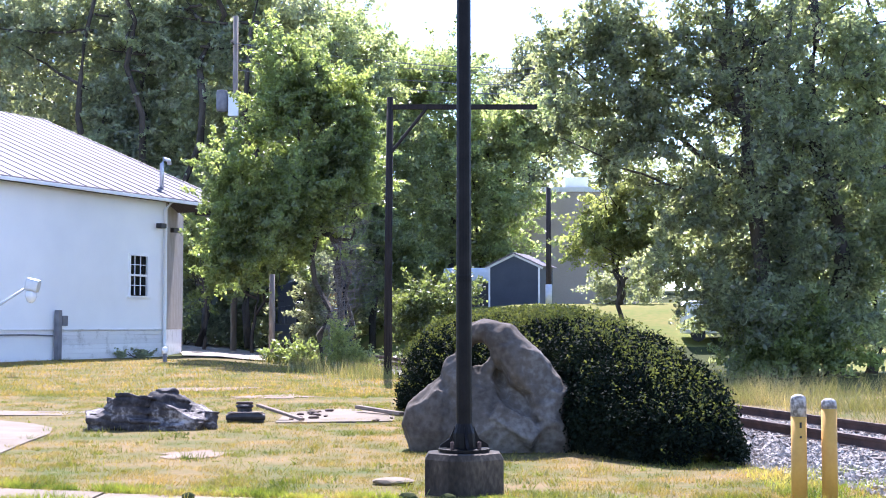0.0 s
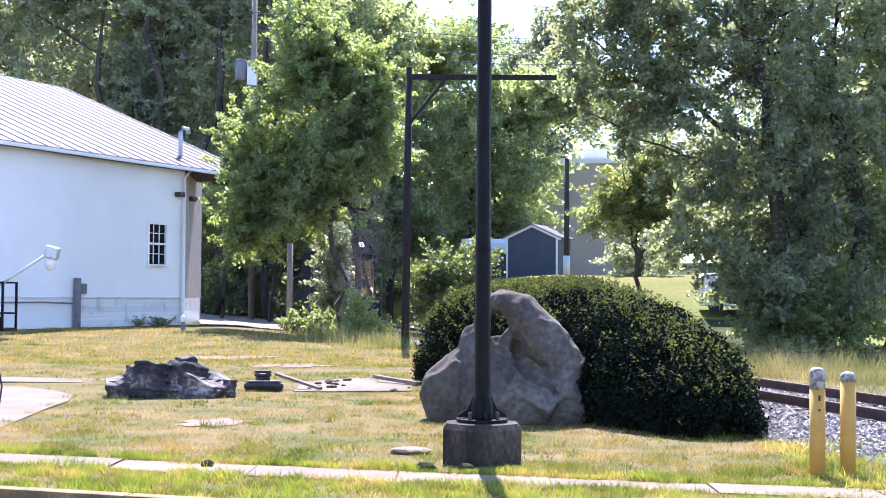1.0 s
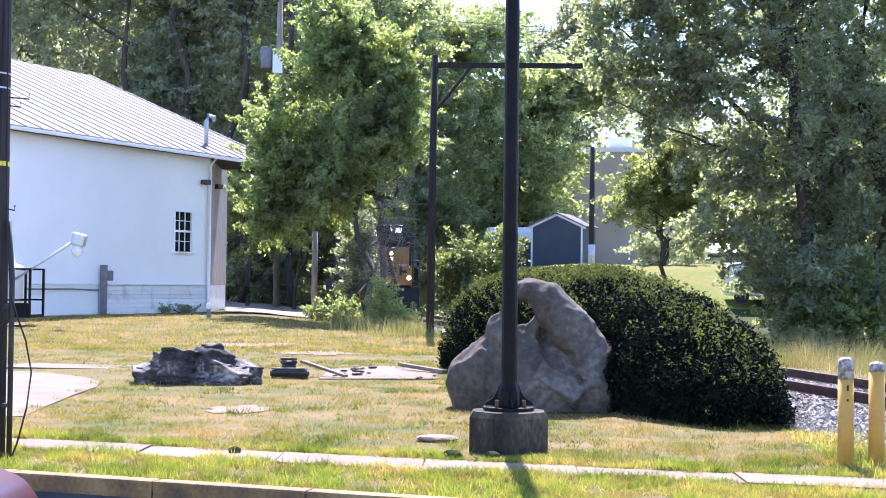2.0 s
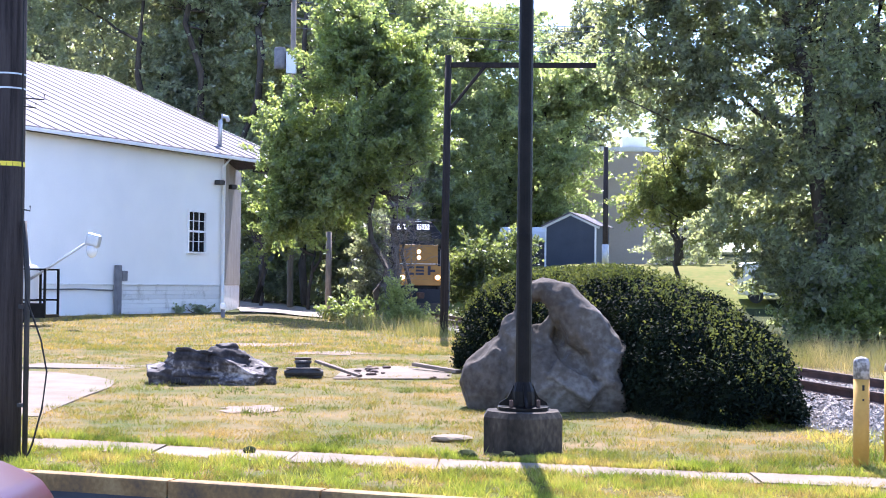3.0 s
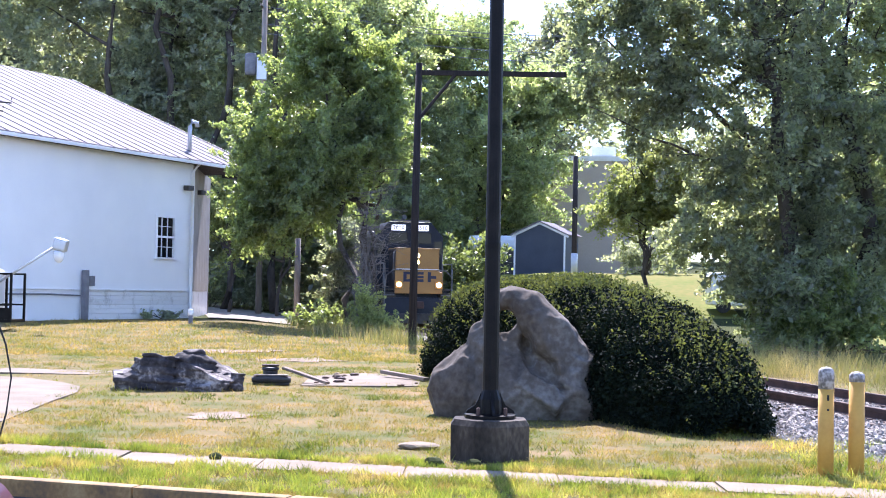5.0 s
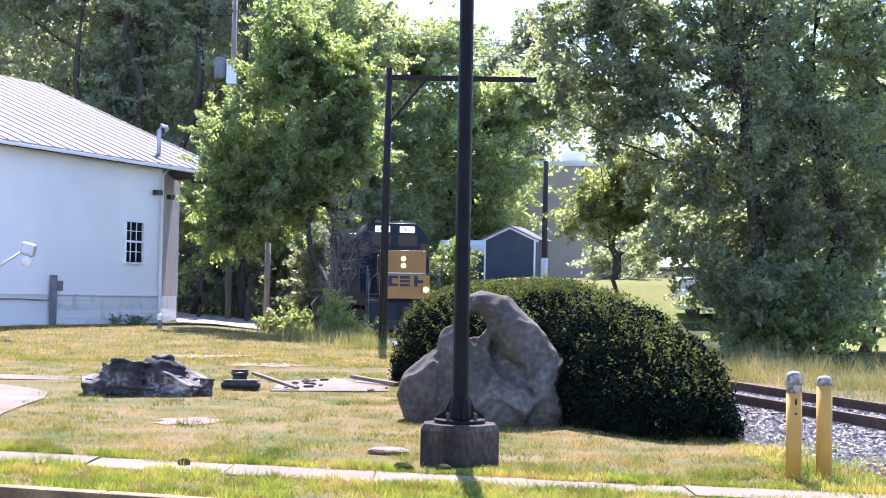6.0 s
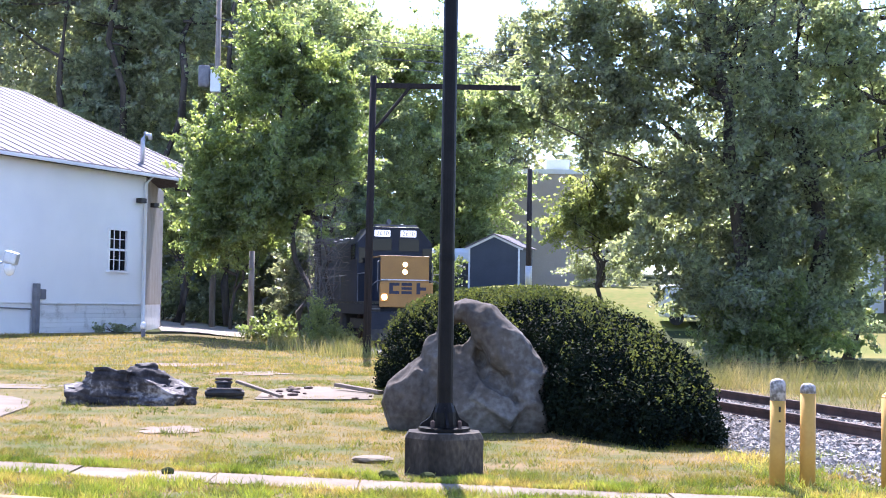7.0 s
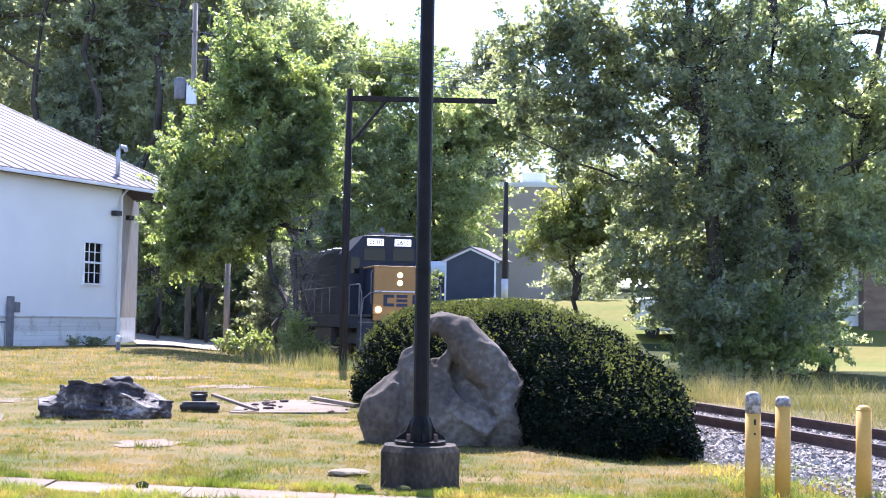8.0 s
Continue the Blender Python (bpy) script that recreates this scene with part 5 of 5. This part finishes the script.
bmesh.ops.bevel(bm, geom=[e for e in bm.edges if e.is_manifold], offset=0.06, segments=3, affect="EDGES", profile=0.5)
part("body", bm, "car_red", car, smooth=True)
bm = slab(bmesh.new(), [(-4.0, -0.80), (-1.5, -0.80), (-1.5, 0.80), (-4.0, 0.80)], 0.85, 1.40)
for v in bm.verts:
    if v.co.z > 1.2:
        v.co.x = -3.6 if v.co.x < -3 else -2.25
        v.co.y *= 0.8
part("cabin", bm, "glass", car)
for x in (-0.85, -3.5):
    for s in (-0.80, 0.80):
        part("wheel", lathe_x(0.33, 0.2), "rubber", car).matrix_basis = pose(x, s, 0.33, 0, 0, 90)
part("headlight", box(bmesh.new(), 0.30, 0.36, 0.12, x=-0.13, y=0.62, z=0.40, bevel=0.04), "lens_clear", car)
part("headlight", box(bmesh.new(), 0.30, 0.36, 0.12, x=-0.13, y=-0.62, z=0.40, bevel=0.04), "lens_clear", car)
part("bumper", box(bmesh.new(), 0.14, 1.6, 0.2, x=-0.02, z=0.32, bevel=0.05), "rubber", car)

# ---- things on the lawn ----
junk = thing("iron_fitting", pose(-3.55, 25.4, 0.01, 0, 0, 6), "rusty black iron track fitting lying on the lawn", "iron fitting")
part("base_plate", box(bmesh.new(), 0.66, 0.42, 0.04, bevel=0.01), "dark_metal", junk)
part("flange", tube(bmesh.new(), [(-0.34, -0.18, 0.09), (-0.12, -0.20, 0.10), (0.14, -0.20, 0.10), (0.35, -0.17, 0.09)], [0.05, 0.075, 0.075, 0.05], 10), "dark_metal", junk)
part("flange", tube(bmesh.new(), [(-0.33, 0.16, 0.09), (0.0, 0.19, 0.10), (0.34, 0.16, 0.09)], [0.05, 0.07, 0.05], 10), "rust", junk)
part("top_strip", box(bmesh.new(), 0.62, 0.10, 0.02, y=-0.19, z=0.165, bevel=0.005), "grey_wood", junk, "pale weathered strip")
part("housing", lathe(bmesh.new(), [(0.20, 0.04), (0.19, 0.12), (0.13, 0.16), (0.13, 0.24), (0.16, 0.27), (0.15, 0.30), (0.05, 0.32)], 14, -0.02, 0.03), "dark_metal", junk, smooth=False)
part("lid", box(bmesh.new(), 0.30, 0.16, 0.04, x=-0.02, y=0.03, z=0.315, bevel=0.012), "rust", junk)
for k, (x, y) in enumerate(((-0.27, -0.02), (0.26, -0.02), (0.24, 0.10), (-0.25, 0.10))):
    part("bolt", lathe(bmesh.new(), [(0.028, 0.04), (0.028, 0.10 + 0.02 * k), (0.018, 0.12 + 0.02 * k)], 6, x, y), "rust", junk)
b = part("timber", box(bmesh.new(), 1.15, 0.11, 0.05, bevel=0.010), "plank_wood")
b.matrix_basis = pose(-2.98, 25.8, 0.13, 0, 11, -38)
tagged(b, "weathered plank leaning on the iron fitting", "plank")
b = part("timber", box(bmesh.new(), 1.5, 0.13, 0.07, bevel=0.012), "plank_wood")
b.matrix_basis = pose(-1.25, 27.6, 0.045, 0, 2.5, -52)
tagged(b, "long weathered timber lying across the concrete slab", "timber")
rr = random.Random(33)
for k in range(14):
    bm = bmesh.new()
    bmesh.ops.create_icosphere(bm, subdivisions=2, radius=1)
    sz = rr.uniform(0.03, 0.085)
    for v in bm.verts:
        v.co = Vector((v.co.x * sz * 1.5, v.co.y * sz, v.co.z * sz * 0.55)) * (1 + 0.45 * noise.noise(v.co * 2.1 + Vector((k * 3.1, 0, 0))))
    px, py = (rr.uniform(-3.0, -2.2), rr.uniform(25.9, 28.6)) if k < 11 else (rr.uniform(-1.3, -0.9), rr.uniform(25.4, 26.4))
    tagged(part("rubble", bm, "rust" if k % 3 else "soil"), "dark broken rubble at the edge of the concrete slab", "rubble", "rubble round the slab").matrix_basis = pose(px, py, 0.03, 0, 0, rr.uniform(0, 180))
bm = bmesh.new()
bmesh.ops.create_icosphere(bm, subdivisions=2, radius=1)
for v in bm.verts:
    v.co = Vector((v.co.x * 0.24, v.co.y * 0.17, v.co.z * 0.045)) * (1 + 0.18 * noise.noise(v.co * 2.3))
tagged(part("flat_stone", bm, "concrete"), "flat pale stone lying in the grass", "stone").matrix_basis = pose(-0.55, 15.55, 0.035)
post = thing("pipe_post", pose(-10.9, 55.2, 0.12), "short white capped pipe standing in the lawn", "pipe")
part("pipe", lathe(bmesh.new(), [(0.085, -0.1), (0.085, 0.55)], 12), "grey_post", post, smooth=True)
part("cap", lathe(bmesh.new(), [(0.12, 0.5), (0.12, 0.66), (0.08, 0.74), (0.02, 0.76)], 12), "white_trim", post, smooth=True)


def patch(name, x, y, rx, ry, mat, seed, label, z=0.012):
    bm = bmesh.new()
    r = random.Random(seed)
    n = 26
    ring = []
    for k in range(n):
        a = 6.28319 * k / n
        s = 1 + 0.75 * noise.noise(Vector((math.cos(a) * 1.8 + seed * 3.7, math.sin(a) * 1.8, 0))) + r.uniform(-0.16, 0.16)
        px, py = x + rx * s * math.cos(a), y + ry * s * math.sin(a)
        ring.append(bm.verts.new((px, py, float(ground_z(px, py)) + z)))
    c = bm.verts.new((x, y, float(ground_z(x, y)) + z + 0.015))
    for k in range(n):
        bm.faces.new((ring[k], ring[(k + 1) % n], c))
    return tagged(part(name, bm, mat), label, "bare earth", kind="structure")


patch("bare_earth", -3.35, 18.95, 0.42, 0.55, "soil", 1, "bare reddish earth patch in the lawn")
patch("bare_earth", -4.2, 34.0, 0.9, 0.8, "soil", 2, "bare earth streak in the lawn")
patch("bare_earth", -6.4, 37.5, 1.3, 0.7, "soil", 3, "bare earth streak in the lawn")
bm = bmesh.new()
lane = []
for i in range(14):
    y = 64 + i * 3.4
    mx = -9.6 - 0.20 * (y - 66) - 0.0012 * (y - 66) ** 2
    lane.append([bm.verts.new((mx + dx, y, float(ground_z(mx + dx, y)) + 0.04 + (0.02 if abs(dx) < 1 else 0))) for dx in (-2.6, -0.9, 0.9, 3.0)])
for p0, p1 in zip(lane, lane[1:]):
    for k in range(3):
        bm.faces.new((p0[k], p0[k + 1], p1[k + 1], p1[k]))
tagged(part("lane", bm, "lane_gravel"), "pale gravel lane running behind the hall", "lane", kind="structure")
for x, y, s in ((-2.55, 14.2, 0.07), (0.05, 14.05, 0.08), (-0.35, 14.0, 0.11)):
    bm = bmesh.new()
    bmesh.ops.create_icosphere(bm, subdivisions=2, radius=1)
    for v in bm.verts:
        v.co = Vector((v.co.x * s, v.co.y * s * 0.8, v.co.z * s * 0.6)) * (1 + 0.3 * noise.noise(v.co * 2 + Vector((x, y, 0))))
    tagged(part("clod", bm, "shaded_earth"), "dark clod of earth at the pavement's edge", "clod").matrix_basis = pose(x, y, 0.03)

carport = thing("carport", pose(1.4, 90.0, 2.6), "low dark carport with a white roof", "carport")
part("roof", box(bmesh.new(), 3.4, 3, 0.9, x=0.3, y=1.5, z=1.9, bevel=0.3), "far_white", carport)
part("wall", boxes((3.0, 2.6, 2.0, 0.3, 1.6, -0.1)), "dark_metal", carport)


# ---- low plants ----
def bush(x, y, blobs, n, per, clump_r, leaf, mat, seed, label):
    t = thing("bush", pose(x, y, float(ground_z(x, y))), label, "bush")
    r = random.Random(seed)
    for k in range(5):
        c = r.choice(blobs)
        part("stem", tube(bmesh.new(), [(r.uniform(-0.2, 0.2), r.uniform(-0.2, 0.2), -0.1), (c[0] * 0.6, c[1] * 0.6, c[2] * 0.6), (c[0] + r.uniform(-0.3, 0.3), c[1], c[2] + c[5] * 0.6)], [0.03, 0.02, 0.008], 6), "bark", t)
    c, axis = clumps(blobs, n, seed, 0.3)
    c[:, 2] = np.maximum(c[:, 2], 0.1)
    raw_mesh("foliage", leaves(c, per, clump_r, leaf, seed, axis=axis), 4, mat, t)
    return t


bush(-3.7, 54.0, [(0, 0, 0.5, 0.7, 0.6, 0.7), (-0.3, 0, 1.3, 0.5, 0.5, 0.6), (0.6, 0, 0.4, 0.6, 0.5, 0.4)], 80, 60, 0.32, 0.06, "leaf_yellow", 71, "tall yellow-green weeds at the tree's foot")
bush(-6.6, 61.0, [(0, 0, 0.2, 0.8, 0.6, 0.35), (0.6, 0, 0.3, 0.6, 0.6, 0.4)], 34, 60, 0.5, 0.10, "leaf_light", 72, "leafy green bush under the slender tree")
bush(-0.6, 71.0, [(0, 0, 1.6, 1.8, 1.4, 1.6), (1.2, 0, 3.0, 1.4, 1.2, 1.2), (-0.9, 0, 2.8, 1.0, 0.9, 1.0)], 170, 60, 0.5, 0.11, "leaf_light", 73, "leafy sapling growing beyond the track")
bush(-6.3, 68.0, [(0, 0, 2.0, 1.0, 1.0, 1.8), (0.2, 0, 3.8, 0.9, 0.9, 1.2)], 120, 60, 0.45, 0.11, "leaf_dark_hazy", 76, "leafy suckers round the slender tree")
bush(-18.5, 101.0, [(0, 0, 1.6, 2.4, 1.6, 1.9), (2.6, 1, 2.0, 2.0, 1.5, 2.0)], 140, 70, 0.7, 0.13, "leaf_dark_hazy", 74, "dark leafy bush beside the lane")
bush(9.0, 78.0, [(0, 0, 0.9, 1.2, 0.9, 0.9), (2.2, 0, 0.8, 1.0, 0.9, 0.8)], 70, 60, 0.5, 0.1, "leaf_dark_hazy", 75, "low dark shrub on the grass bank")

bush(10.4, 46.6, [(0, 0, 0.9, 1.3, 0.9, 1.2), (1.7, 0.3, 1.1, 1.4, 0.9, 1.3), (3.3, 0.9, 0.9, 1.3, 0.9, 1.1)], 190, 95, 0.50, 0.085, "leaf_light", 78, "dark undergrowth round the feet of the shade trees")
bush(-13.2, 62.2, [(0, 0, 0.2, 0.5, 0.2, 0.25), (-0.7, -0.9, 0.15, 0.4, 0.2, 0.2)], 26, 50, 0.16, 0.06, "leaf_dark_hazy", 77, "weeds at the foot of the hall's wall")

# bare shrub of pale twigs
dead = thing("bare_shrub", pose(-4.3, 56.0, 0.1), "leafless shrub of pale grey twigs by the track", "shrub")
rt = random.Random(5)
for k in range(12):
    bm = bmesh.new()
    base = Vector((rt.uniform(-0.3, 0.3), rt.uniform(-0.3, 0.3), -0.1))
    tip = Vector((rt.uniform(-0.3, 1.3), rt.uniform(-0.8, 0.8), rt.uniform(3.6, 6.6)))
    pts = limb(bm, base, tip, 0.024, 0.006, 300 + k, 0.03, 8)
    for j in range(3, 9):
        for q in range(4):
            d = Vector((rt.choice((-1, 1)) * rt.uniform(0.3, 1.0), rt.uniform(-0.6, 0.6), rt.uniform(-0.25, 0.35)))
            side = limb(bm, pts[j], pts[j] + d, 0.007, 0.003, 400 + k * 40 + j * 4 + q, 0.06, 3)
            limb(bm, side[1], side[1] + Vector((d.x * 0.4, d.y, rt.uniform(-0.3, 0.4))), 0.005, 0.002, 900 + k * 40 + j * 4 + q, 0.06, 2)
    part("stem", bm, "twig", dead)


def blades(name, pts, height, width, mat, seed, label, category="grass", lean=0.35):
    """Grass blades standing at plan points."""
    r = np.random.RandomState(seed)
    n = len(pts)
    z = ground_z(pts[:, 0], pts[:, 1])
    p = np.stack([pts[:, 0], pts[:, 1], z - 0.005], 1)
    a = r.uniform(0, 6.283, n)
    h = height * r.uniform(0.45, 1.3, n) * (1 + 0.6 * np.clip(sines(p, seed, 0.9, 4), -1, 1))
    side = np.stack([np.cos(a), np.sin(a), 0 * a], 1) * (width / 2)
    tip = np.stack([r.normal(size=n) * lean * h, r.normal(size=n) * lean * h, h], 1)
    v = np.stack([p - side, p + side, p + tip], 1).reshape(-1, 3)
    return raw_mesh(name, v, 3, mat, None, "stuff", label, category)


def scatter(n, y0, y1, seed, power=0.5, spread=0.40):
    r = np.random.RandomState(seed)
    y = y0 + (y1 - y0) * r.uniform(size=n) ** (1 + power)
    x = r.uniform(-1, 1, n) * (spread * y + 0.5)
    return np.stack([x, y], 1)


def bare(q):
    """Where the lawn is interrupted by pads, pavement, boulders and the track."""
    x, y = q[:, 0], q[:, 1]
    wy = 13.70 - np.where(x < 0, 0.285, 0.214) * x
    rag = 0.10 * sines(np.stack([x, y, 0 * x], 1), 97, 0.9, 3)
    out = (y > wy - np.where(x < 0, 0.72, 0.58) + rag) & (y < wy - 0.05 + rag)
    out |= y < kerb_y(x) + 0.15
    out |= (x < -6.10 - 0.09 * (y - 18.0) + rag) & (y > 18.0 + 2 * rag) & (y < 25.6 + 0.3 * (-7.2 - x)) & (y < 24.4 - 1.2 * (x + 6.7))
    loose = 0.35 * sines(np.stack([x, y, 0 * x], 1), 98, 0.7, 3)
    out |= (x > -2.95 + 0.5 * loose) & (x < -1.0 + 0.5 * loose) & (y > 25.7 + 2 * loose) & (y < 28.9 + 2 * loose)
    out |= ((x + 3.35) / 0.36) ** 2 + ((y - 18.95) / 0.5) ** 2 < 1 + 2.5 * loose
    out |= (np.hypot(x - 0.22, y - 14.78) < 0.43)
    out |= x > track_x(y) - 2.3
    return out


q = scatter(460000, 11.2, 44.0, 81, 0.7)
q = q[~bare(q)]
thin = sines(np.stack([q[:, 0], q[:, 1], 0 * q[:, 0]], 1), 90, 0.25, 3)
tuft = sines(np.stack([q[:, 0], q[:, 1], 0 * q[:, 0]], 1), 94, 1.6, 3)
q = q[(thin + np.random.RandomState(2).normal(size=len(q)) * 0.6 > -0.5) & (tuft + np.random.RandomState(4).normal(size=len(q)) * 0.3 > -0.35)]
blades("lawn_grass", q, 0.042, 0.0095, "grass_blade", 82, "short dry summer lawn grass, straw and green", lean=0.6)
q = scatter(60000, 34.0, 58.0, 181, 0.2)
q = q[~bare(q) & (q[:, 0] > -0.33 * q[:, 1])]
blades("lawn_grass", q, 0.075, 0.03, "grass_blade", 182, "short dry grass of the far lawn", lean=0.6)
r = np.random.RandomState(83)
x = r.uniform(-8, 5, 130000)
y = np.where(r.uniform(size=130000) < 0.72, kerb_y(x) + 0.16 + r.uniform(size=130000) * 2.0, 13.72 - np.where(x < 0, 0.285, 0.214) * x + np.abs(r.normal(size=130000)) * 0.22)
q = np.stack([x, y], 1)
q = q[~bare(q)]
thin = sines(np.stack([q[:, 0], q[:, 1], 0 * q[:, 0]], 1), 93, 0.7, 3)
tuft = sines(np.stack([q[:, 0], q[:, 1], 0 * q[:, 0]], 1), 101, 2.2, 3)
q = q[(thin + np.random.RandomState(3).normal(size=len(q)) * 0.35 > -0.35) & (tuft + np.random.RandomState(5).normal(size=len(q)) * 0.25 > -0.25)]
blades("verge_grass", q, 0.075, 0.011, "verge_blade", 84, "green unmown grass along the pavement and kerb", lean=0.5)
# coarse green tufts that stand out of the dry lawn
r = np.random.RandomState(98)
c = scatter(8000, 12.5, 36.0, 99, 0.5)
c = c[sines(np.stack([c[:, 0], c[:, 1], 0 * c[:, 0]], 1), 96, 0.2, 3) + r.normal(size=len(c)) * 0.4 > 0.0]
q = np.repeat(c, 22, 0) + r.normal(size=(len(c) * 22, 2)) * np.repeat(r.uniform(0.03, 0.12, len(c)), 22)[:, None]
blades("lawn_weeds", q[~bare(q)], 0.062, 0.012, "verge_blade", 100, "green weed tufts scattered in the dry lawn", lean=0.7)
# tall grass beyond the track
r = np.random.RandomState(85)
y = 19 + 34 * r.uniform(size=46000)
x = track_x(y) + 2.6 + np.abs(r.normal(size=46000)) * 3.0
q = np.stack([x, y], 1)
q = q[(sines(np.stack([x, y, 0 * x], 1), 95, 0.22, 3) + r.normal(size=len(x)) * 0.25 > 0.0) | (r.uniform(size=len(x)) < 0.18)]
blades("tall_grass", q, 0.42, 0.011, "weed_blade", 86, "tall seeding grass and weeds beyond the track", lean=0.5)
r = np.random.RandomState(87)
y = 44 + 20 * r.uniform(size=9000)
x = track_x(y) - 2.4 - np.abs(r.normal(size=9000)) * 1.2
blades("tall_grass", np.stack([x, y], 1)[:4200], 0.42, 0.022, "weed_blade", 88, "tall green grass between the lawn and the track", lean=0.3)
y = 12.5 + 4.5 * r.uniform(size=5000)
x = 3.5 + 2.2 * r.uniform(size=5000)
q = np.stack([x, y], 1)
blades("verge_grass", q[x < track_x(y) - 1.9], 0.085, 0.012, "verge_blade", 89, "green grass tufts at the foot of the bollards", lean=0.5)

# loose ballast
r = np.random.RandomState(91)
n = 12500
y = 13 + 14 * r.uniform(size=n)
s = r.uniform(-2.75, 1.6, n)
keep = (np.abs(np.abs(s) - 0.72) > 0.07)
y, s = y[keep], s[keep]
n = len(y)
base = np.array([(1, 0, 0), (-1, 0, 0), (0, 1, 0), (0, -1, 0), (0, 0, 1), (0, 0, -1)], float)
tri = np.array([(0, 2, 4), (2, 1, 4), (1, 3, 4), (3, 0, 4), (2, 0, 5), (1, 2, 5), (3, 1, 5), (0, 3, 5)])
z = np.interp(np.abs(s), [0, 1.2, 1.9, 2.9], [0.10, 0.10, 0.06, -0.02])
c = np.stack([track_x(y) + s, y, z + 0.012], 1)
v = base[None] * (r.uniform(0.018, 0.05, (n, 1, 1)) * r.uniform(0.6, 1.3, (n, 6, 1)))
ax = r.normal(size=(n, 3))
ax /= np.linalg.norm(ax, axis=1)[:, None]
v = v - 2 * ax[:, None, :] * np.einsum("nij,nj->ni", v, ax)[:, :, None]
v = v + c[:, None, :]
me = bpy.data.meshes.new("ballast_stones")
me.from_pydata(v.reshape(-1, 3).tolist(), [], (tri[None] + 6 * np.arange(n)[:, None, None]).reshape(-1, 3).tolist())
me.materials.append(M["ballast"])
tagged(new("ballast_stones", me), "loose pale grey crushed stone between the rails", "ballast", kind="stuff")


# ---- what moves ----
def motions():
    """The locomotive rolls towards the camera; its wheels turn with it."""
    key = [(0.0, 79.4), (1.0, 75.4), (2.2, 70.4), (3.5, 64.9), (4.5, 61.2), (5.5, 57.8), (6.5, 54.6), (7.0, 52.9), (8.0, 49.8)]
    ts = np.arange(0, 8.01, 0.1)
    ys = np.interp(ts, [k[0] for k in key], [k[1] for k in key])
    ys = np.convolve(np.pad(ys, 4, mode="reflect", reflect_type="odd"), np.ones(9) / 9, mode="valid")
    turn = 180 + math.degrees(math.atan(0.225))
    rows = [(float(t), pose(float(track_x(y)), float(y), 0.285, 0, 0, turn)) for t, y in zip(ts, ys)]
    walk(LOCO, rows)
    for w, x, y, z in WHEELS:
        walk(w, [(float(t), pose(x, y, z, -math.degrees((ys[0] - yy) * 1.025 / 0.51), 0, 0)) for t, yy in zip(ts, ys)])


motions()
